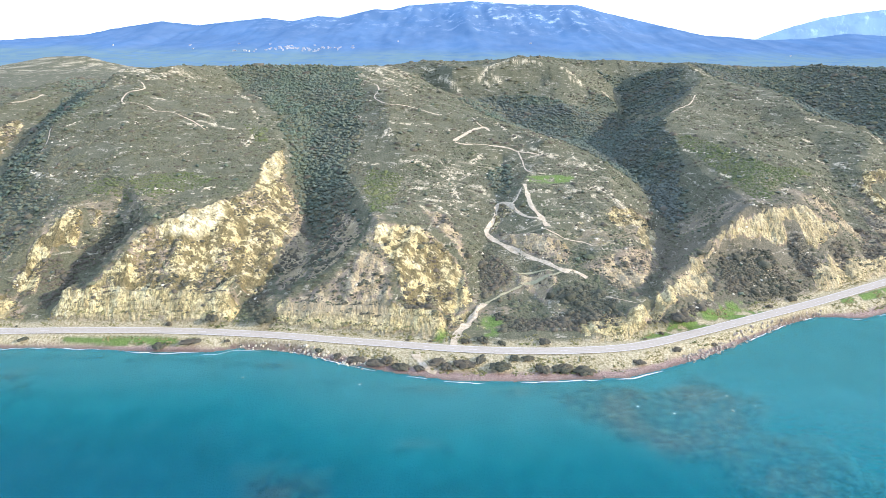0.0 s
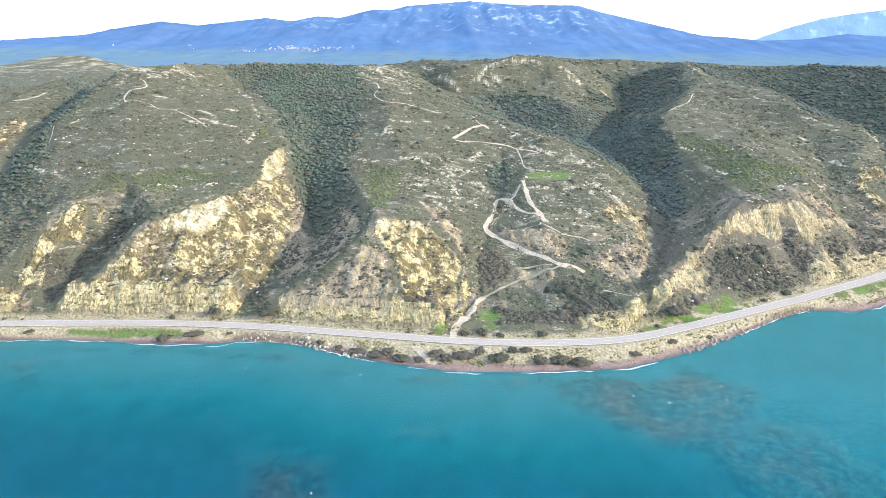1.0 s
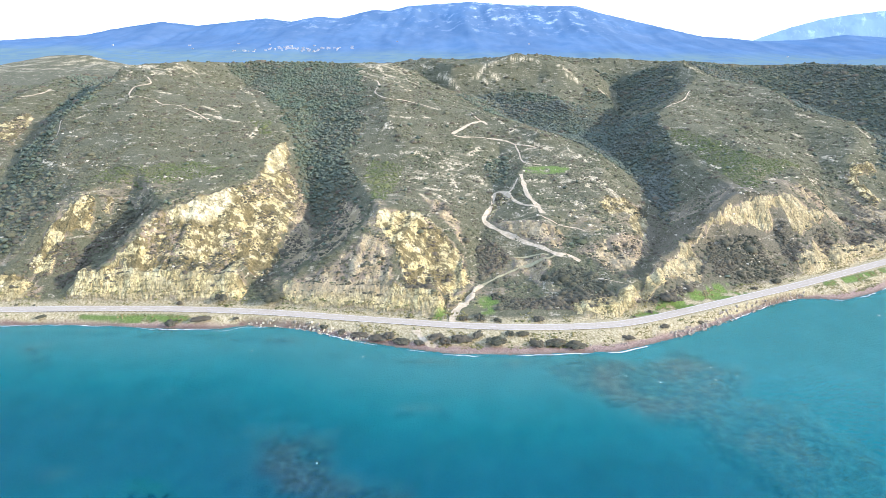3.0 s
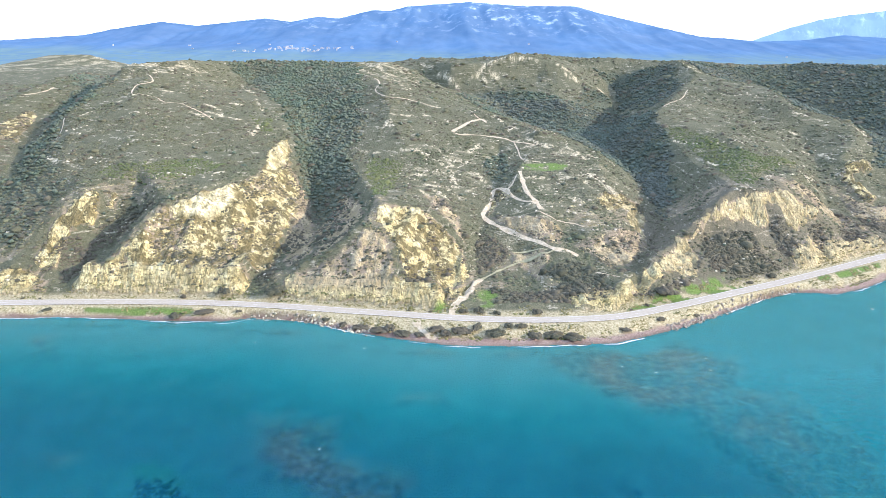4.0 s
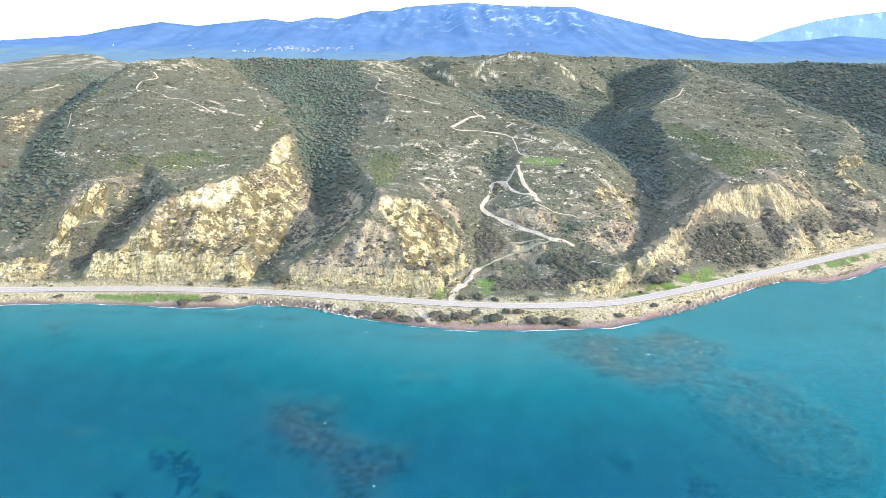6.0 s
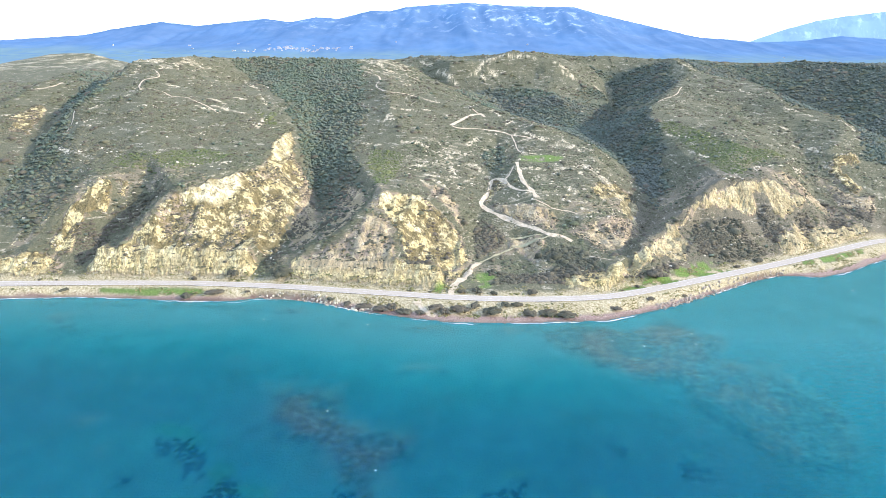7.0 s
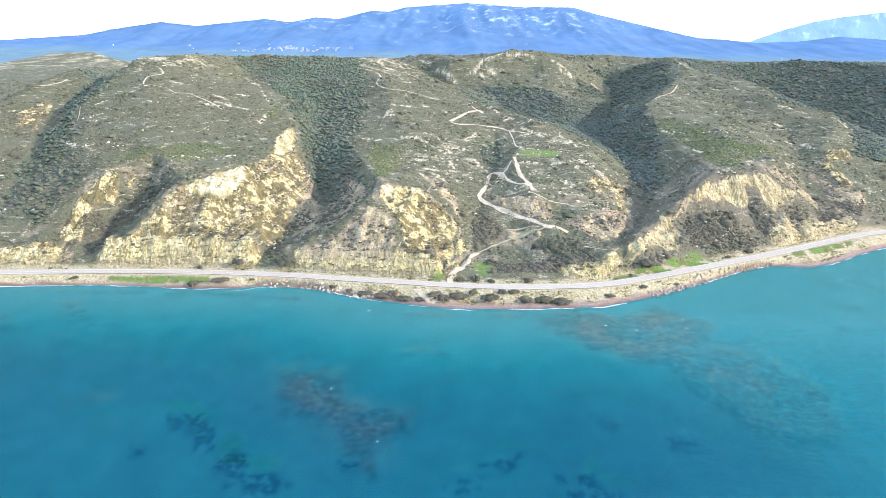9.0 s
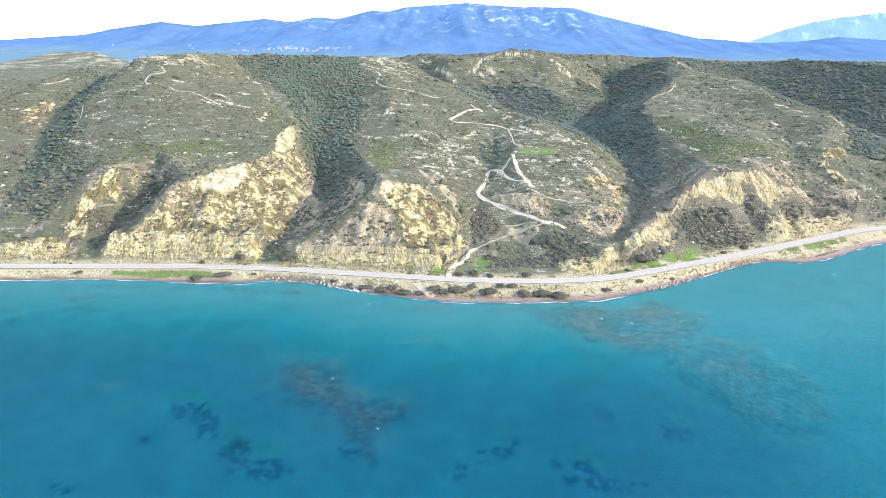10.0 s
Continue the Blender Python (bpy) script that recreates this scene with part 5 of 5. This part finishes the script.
def clothe(name, x0, x1, y0, y1, step, size, seed, wall):
    """Scrub, green heath and pines over one stretch of the hills."""
    x, y, rng = spread(x0, x1, y0, y1, step, seed)
    keep = np.abs(x) < 90 + 0.86 * (y + 60)
    x, y = x[keep], y[keep]
    d, side, _ = line_distance(x, y, ROAD)
    land = d * side
    b, f, h = bare(x, y), under_pines(x, y), within_any(x, y, HEATH_RINGS, 5)
    patch, thick = overgrown(x, y), within_any(x, y, THICKETS, 4)
    cover = 0.62 * smooth(0.33, 0.53, patch) * (1 - np.minimum(1.4 * b, 1)) ** 2 + b * smooth(0.44, 0.52, patch + 0.34 * (fbm(x / 4, y / 4, 2, 78) - 0.5)) * (0.95 - 0.85 * pale(x, y))
    cover = np.maximum(cover, 0.95 * np.maximum(np.maximum(f, 0.75 * h), smooth(0.3, 0.6, thick))) * (1 - 0.9 * stones(x, y)) * (1 - within_any(x, y, GRASS, 2)) * (1 - 0.85 * within_any(x, y, OPEN_FACES, 1.5)) * (1 - 0.9 * crest(x, y) * smooth(0.3, 0.8, b))
    bench = np.maximum(smooth(0.7, 0.2, np.abs(land - 8.9)), smooth(0.8, 0.3, np.abs(land - 12.0))) * smooth(1.5, 3, roadside_cut(x, y, land)) * smooth(0.45, 0.6, fbm(x / 9, y / 9, 2, 99))
    cover = np.maximum(cover * (1 - 0.8 * smooth(0.8, 2, roadside_cut(x, y, land)) * smooth(16, 13, land)), bench)
    ok = (land > np.where(bench > 0.3, 7.8, 8.5 + 1.5 * patch)) & (track_distance(x, y) > 0.6) & (rng.rand(len(x)) < cover)
    x, y, b, f, h, patch, thick = x[ok], y[ok], b[ok], f[ok], h[ok], patch[ok], thick[ok]
    pick = rng.rand(len(x))
    dense = within_any(x, y, {k: FOREST[k] for k in ("main_valley", "high_valley", "side_valley", "east_woods", "pine_gully")})
    tree = (pick < 0.56 * smooth(0.2, 0.8, dense) * smooth(290, 360, y)) & (h < 0.5)
    tree |= (pick < (0.1 + 0.26 * smooth(300, 380, y)) * smooth(0.2, 0.8, f)) & (h < 0.5)
    tree |= (pick < 0.006) & (b < 0.2)
    green = ~tree & (h > 0.4)
    dark = ~tree & ~green & ((thick > 0.4) | (rng.rand(len(x)) < 0.12 + 0.5 * smooth(0.2, 0.6, b)))
    low = ~tree & ~green & ~dark
    r = size * np.exp(rng.normal(-0.2, 0.46, len(x))) * (1 - 0.3 * b) * (1 + 0.25 * f) * (1 + 0.3 * dark)
    t = mound(wall, 6, rng)
    made = []
    for kind, m, mat, tall, label in (("scrub", low, SCRUB, 0.42, "low grey-green scrub covering the dry hillside"), ("thicket", dark, MASTIC, 0.62, "dark olive evergreen thicket in the folds of the bluffs"), ("heath", green, HEATH, 0.6, "bright green heath covering the hill shelf")):
        if m.sum() > 5:
            made.append(tagged(planted(kind, x[m], y[m], r[m], r[m] * tall * rng.uniform(0.7, 1.3, m.sum()), t, mat, 0.2, 0.12), label, "shrubs", kind="stuff"))
    if tree.sum() > 5:
        rr = (size * 0.46 + 0.62) * np.exp(np.clip(rng.normal(0, 0.36, tree.sum()), -1, 0.55))
        hh = rr * rng.uniform(0.85, 1.5, tree.sum())
        tx, ty = x[tree], y[tree]
        # Woods on shaded slopes take the copy with shade in its colour.
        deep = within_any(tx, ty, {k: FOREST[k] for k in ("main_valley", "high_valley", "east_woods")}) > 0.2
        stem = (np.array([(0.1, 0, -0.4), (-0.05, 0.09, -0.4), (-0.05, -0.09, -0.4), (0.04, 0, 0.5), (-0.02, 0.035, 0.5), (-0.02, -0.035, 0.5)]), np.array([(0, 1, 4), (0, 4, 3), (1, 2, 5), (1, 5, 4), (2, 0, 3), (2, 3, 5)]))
        for m, mat, label in ((~deep, PINE, "green pine wood filling the gullies"), (deep, SHADE_PINE, "dense pine wood on the valley slopes, shade painted into its colour")):
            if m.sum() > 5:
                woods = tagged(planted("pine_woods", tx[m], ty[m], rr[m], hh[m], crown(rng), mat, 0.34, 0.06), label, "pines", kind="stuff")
                planted("trunks", tx[m], ty[m], rr[m], hh[m], stem, BARK, 0.0, 0.0, woods)


clothe("near", -330, 380, 218, 400, 1.15, 0.68, 101, 2)
clothe("middle", -480, 520, 400, 620, 1.65, 0.88, 102, 2)
clothe("far", -760, 980, 620, 1010, 2.7, 1.35, 103, 2)


# ---- pale rocks and bank tufts ----
x, y, rng = spread(-340, 380, 225, 640, 1.6, 120)
d, side, _ = line_distance(x, y, ROAD)
ledge = smooth(0.86, 0.96, np.cos(2 * math.pi * height(x, y, False) / 6.5 + 9 * fbm(x / 40, y / 40, 2, 95))) * smooth(0.5, 0.62, fbm(x / 30, y / 30, 3, 97))
ok = (stones(x, y) * 0.5 + 0.2 * ledge * (1 - within_any(x, y, FOREST)) * smooth(450, 150, d) + 0.004 * (d < 160) > rng.rand(len(x))) & (d * side > 12) & (track_distance(x, y) > 0.5)
x, y = x[ok], y[ok]
r = np.minimum(np.exp(rng.normal(-0.75, 0.4, len(x))), 0.85)
tagged(planted("outcrop_rocks", x, y, r * 1.3, r * 0.8, mound(2, 5, rng), CHALK, 0.25, 0.2), "pale limestone outcrop rocks scattered through the scrub", "rocks", kind="stuff")
x, y, rng = spread(-260, 300, 186, 312, 0.95, 121)
d, side, _ = line_distance(x, y, ROAD)
s_, sside, _ = line_distance(x, y, SHORE)
land, sea_ = d * side, s_ * sside
tuft = fbm(x / 6, y / 6, 3, 93)
ok = (rng.rand(len(x)) < 0.8 * smooth(0.42, 0.58, tuft)) & (((land < -4.6) & (sea_ > 3.5)) | ((land > 4.8) & (land < 10)))
x, y = x[ok], y[ok]
r = np.exp(rng.normal(-0.85, 0.35, len(x)))
tagged(planted("bank_tufts", x, y, r, r * 0.6, mound(2, 5, rng), TUFT, 0.25, 0.1), "dry yellow-green grass tufts on the road banks", "grass", kind="stuff")


# ---- roadside shrubs, each a thing ----
def shrub(radius, tall, seed, material, label):
    """A wind-cut evergreen bush: a stem and a crown of many small leafy clumps."""
    rng = np.random.RandomState(seed)
    ob = new("shrub")
    base, faces = mound(3, 7, rng)
    verts, tris = [], []
    n = 26
    for k in range(n):
        a, q = rng.rand() * 2 * math.pi, math.sqrt(rng.rand()) * 0.72
        c = np.array([math.cos(a) * q * radius, math.sin(a) * q * radius, tall * (0.62 * (1 - q * q) * rng.uniform(0.6, 1.05))])
        s = rng.uniform(0.22, 0.4)
        v = base * (radius * s, radius * s, tall * s * 1.15) + rng.uniform(-0.14, 0.14, base.shape) * radius * s * 1.4 + c
        tris.append(faces + len(verts) * len(base))
        verts.append(v)
    mesh_from("crown", np.concatenate(verts) + (0, 0, 0.08 * tall), np.concatenate(tris), material, ob)
    bm = bmesh.new()
    bmesh.ops.create_cone(bm, segments=6, radius1=0.12 * radius, radius2=0.06 * radius, depth=tall * 0.7, cap_ends=True)
    bmesh.ops.translate(bm, verts=bm.verts, vec=(0, 0, tall * 0.2))
    part("stem", bm, BARK, ob)
    return tagged(ob, label, "shrub", "roadside shrubs")


STRIP = [(-41.1, 201.5, 1.9), (-25.8, 197.0, 2.8), (-21.0, 198.2, 2.8), (-15.6, 194.6, 2.6), (-8.6, 193.7, 1.9), (-2.3, 195.4, 2.9), (1.9, 194.0, 2.6), (8.4, 194.6, 3.5), (15.0, 196.9, 2.4), (22.6, 192.9, 3.2), (28.2, 197.8, 3.3), (33.2, 197.9, 2.1),
         (38.2, 193.3, 2.9), (46.5, 193.5, 3.5), (53.9, 192.1, 3.2), (-170.6, 208.0, 3.2), (-114.8, 207.7, 2.9), (-102.7, 210, 3.0), (-87.8, 210.3, 2.6), (-81.8, 209.7, 2.4), (76.9, 198.9, 2.1), (95.0, 207.7, 1.7), (113.1, 215.3, 1.5), (-33.2, 199.5, 2.4), (-49.1, 202.4, 1.9)]
VERGE = [(-14.0, 211.5, 2.5), (-4.7, 210.5, 2.3), (9.6, 210, 4.4), (16.9, 210.5, 4.6), (24.2, 209, 3.7), (-187.8, 220, 2.8), (-179.9, 220, 1.8), (-116.8, 223, 3.8), (-98.6, 224.3, 3.9), (84, 214.5, 4.0), (92.6, 219.5, 3.3), (-74.9, 223.0, 5.5), (41.3, 210, 3.7),
         (153.3, 248, 4.1), (168.2, 256, 3.7), (103.8, 228, 3.9)]
kinds = [shrub(1.0, 0.62, 200 + k, MASTIC, "dark rounded mastic shrub on the bank between road and beach") for k in range(4)]
kinds_up = [shrub(1.0, 0.95, 210 + k, MASTIC, "tall dark evergreen shrub at the foot of the bluff") for k in range(3)]
rng = np.random.RandomState(5)
first = set()
for some, rows, flat in ((kinds, STRIP, 1.0), (kinds_up, VERGE, 1.0)):
    for k, (x, y, r) in enumerate(rows):
        src = some[k % len(some)]
        s_, sside, _ = line_distance(np.array([x]), np.array([y]), SHORE)
        y += max(0.0, 2.6 - float((s_ * sside)[0]))
        d, side, _ = line_distance(np.array([x]), np.array([y]), ROAD)
        room = abs(float(d[0])) - 3.6
        r = min(r, max(0.7, room / 1.15))
        y -= max(0.0, 1.3 - room) if side[0] < 0 else 0.0
        m = Matrix.LocRotScale((x, y, float(height(np.array([x]), np.array([y]))[0]) - 0.05), Euler((0, 0, rng.rand() * 6.28)), None)
        if src.name in first:
            ob = copy_thing(src, m)
        else:
            ob, _ = src, first.add(src.name)
            ob.matrix_basis = m
        ob.scale = (r * rng.uniform(1.3, 1.7), r * rng.uniform(0.9, 1.2), r * flat * rng.uniform(0.85, 1.1))


# ---- shore stones and surf ----
def boulder(seed, material):
    rng = np.random.RandomState(seed)
    bm = bmesh.new()
    bmesh.ops.create_icosphere(bm, subdivisions=1, radius=0.5)
    for v in bm.verts:
        v.co = Vector((v.co.x * 1.2, v.co.y * 0.9, v.co.z * 0.75)) * rng.uniform(0.75, 1.25)
    me = bpy.data.meshes.new("boulder")
    bm.to_mesh(me)
    bm.free()
    me.materials.append(material)
    return me


boulders = [boulder(300 + k, STONE) for k in range(6)]
pale_boulders = [boulder(320 + k, CHALK) for k in range(6)]
SHORELINE = resampled([q for q in SHORE if abs(q[0]) < 500], 1.0)


def drop_boulders(x0, x1, count, inland, size, seed, kinds, label):
    rng = np.random.RandomState(seed)
    some = SHORELINE[(SHORELINE[:, 0] > x0) & (SHORELINE[:, 0] < x1)]
    n = across_of(some)
    for k in range(count):
        i = rng.randint(len(some))
        p = some[i] + n[i] * rng.uniform(*inland)
        s = rng.uniform(*size)
        d, side, _ = line_distance(p[:1], p[1:], ROAD)
        if d[0] * side[0] > -4.4:
            continue
        ob = new("boulder", kinds[rng.randint(6)])
        ob.matrix_basis = Matrix.LocRotScale((p[0], p[1], float(height(p[:1], p[1:])[0]) + 0.12 * s), Euler(rng.rand(3) * 6.28), (s, s, s))
        tagged(ob, label, "boulder", "shore boulders")


drop_boulders(-84, -30, 190, (-1.0, 2.6), (0.6, 1.5), 1, pale_boulders[:3] + boulders[:3], "pale chalky boulder tipped on the sea bank")
drop_boulders(98, 178, 260, (-0.8, 4.0), (0.6, 1.5), 2, boulders, "rough brown-grey boulder of the shore revetment")
drop_boulders(60, 104, 14, (1.0, 5.0), (0.5, 1.0), 3, boulders, "small rough stone lying on the shingle beach")
REEF = [(100, 170), (102, 179), (68, 172), (79, 168), (109, 173), (-35, 123), (-17, 96), (-74, 188), (-55, 186), (-44, 184), (-30, 184), (200, 227)]
for k, (x, y) in enumerate(REEF):
    ob = new("reef_rock", boulders[k % 6])
    s = rng.uniform(0.4, 0.9)
    ob.matrix_basis = Matrix.LocRotScale((x, y, -0.1), Euler((0, 0, rng.rand() * 6)), (1.8 * s, 1.2 * s, 0.8 * s))
    tagged(ob, "wet brown reef rock breaking the sea surface", "rock", "reef rocks")
    foam = new("foam_patch")
    t = np.linspace(0, 2 * math.pi, 15)[:-1]
    rad = s * (0.4 + 1.3 * np.random.RandomState(900 + k).rand(14))
    ring = np.stack([x + 0.55 * rad ** 2 * np.cos(t), y - 0.3 + 0.3 * rad ** 2 * np.sin(t), np.full(14, 0.03)], 1)
    mesh = mesh_from("froth", np.vstack([ring, [[x, y - 0.4, 0.05]]]), np.array([(i, (i + 1) % 14, 14) for i in range(14)]), FOAM, foam)
    tagged(foam, "small white foam patch around a reef rock", "foam", "reef foam")


def surf(name, offset, chance, wide, seed):
    """Broken strips of foam along the water's edge."""
    rng = np.random.RandomState(seed)
    p, n = SHORELINE, across_of(SHORELINE)
    run = np.arange(len(p)) * 1.0
    on = vnoise(run / 9, run * 0 + seed, seed)
    w = wide * np.clip((on - chance) * 3, 0, 1) * (0.5 + vnoise(run / 1.7, run * 0 + 3.3, seed + 1))
    base = p + n * (offset + 0.9 * (vnoise(run / 3.1, run * 0 + 7.7, seed + 2) - 0.5))[:, None]
    verts, faces = [], []
    for k in range(len(p) - 1):
        if w[k] > 0.05 or w[k + 1] > 0.05:
            i = len(verts)
            for q in (k, k + 1):
                a, b = base[q] - n[q] * w[q], base[q] + n[q] * w[q]
                for e in (a, b):
                    verts.append((e[0], e[1], 0.06))
            faces.append((i, i + 2, i + 3, i + 1))
    ob = mesh_from(name, np.array(verts), np.array(faces)[:, ::-1], FOAM)
    return tagged(ob, "thin broken line of white surf along the beach", "surf", kind="stuff")


surf("surf", -0.3, 0.3, 0.22, 4)
surf("outer_surf", -1.9, 0.68, 0.13, 9)


# ---- village at the mountain's foot ----
def house(wide, deep, tall, seed):
    ob = new("house")
    bm = bmesh.new()
    bmesh.ops.create_cube(bm, size=1)
    bmesh.ops.scale(bm, verts=bm.verts, vec=(wide, deep, tall + 10))
    bmesh.ops.translate(bm, verts=bm.verts, vec=(0, 0, tall / 2 - 5))
    part("wall", bm, LIME, ob)
    bm = bmesh.new()
    bmesh.ops.create_cube(bm, size=1)
    bmesh.ops.scale(bm, verts=bm.verts, vec=(wide + 0.8, deep + 0.8, 0.6))
    bmesh.ops.translate(bm, verts=bm.verts, vec=(0, 0, tall + 0.3))
    part("roof", bm, LIME, ob)
    for k in range(2):
        bm = bmesh.new()
        bmesh.ops.create_cube(bm, size=1)
        bmesh.ops.scale(bm, verts=bm.verts, vec=(wide * 0.16, 0.3, tall * 0.3))
        bmesh.ops.translate(bm, verts=bm.verts, vec=((k - 0.5) * wide * 0.5, -deep / 2 - 0.05, tall * 0.55))
        part("window", bm, SHUTTER, ob)
    return tagged(ob, "small white flat-roofed house in the far village", "house", "village houses")


LIME = plain_material("limewash", (0.42, 0.45, 0.5), (0.55, 0.57, 0.6), 0.3)
SHUTTER = plain_material("dark_shutter", (0.03, 0.04, 0.06), (0.06, 0.07, 0.1), 0.5)
homes = [house(9, 7, 4.5, 1), house(7, 6, 6, 2), house(13, 7, 4, 3)]
used = set()
rng = np.random.RandomState(12)
for k in range(80):
    main = k < 70
    hx = rng.normal(-760, 130) if main else rng.uniform(-2300, 1900)
    hv = -0.545 + 0.0002 * (hx + 780) + rng.normal(0, 0.02) if main else rng.uniform(-0.55, -0.42)
    src = homes[rng.randint(3)]
    m = Matrix.Translation((hx, 4300 + 1900 * hv, range_height(hx, hv)))
    if src.name in used:
        copy_thing(src, m)
    else:
        used.add(src.name)
        src.matrix_basis = m
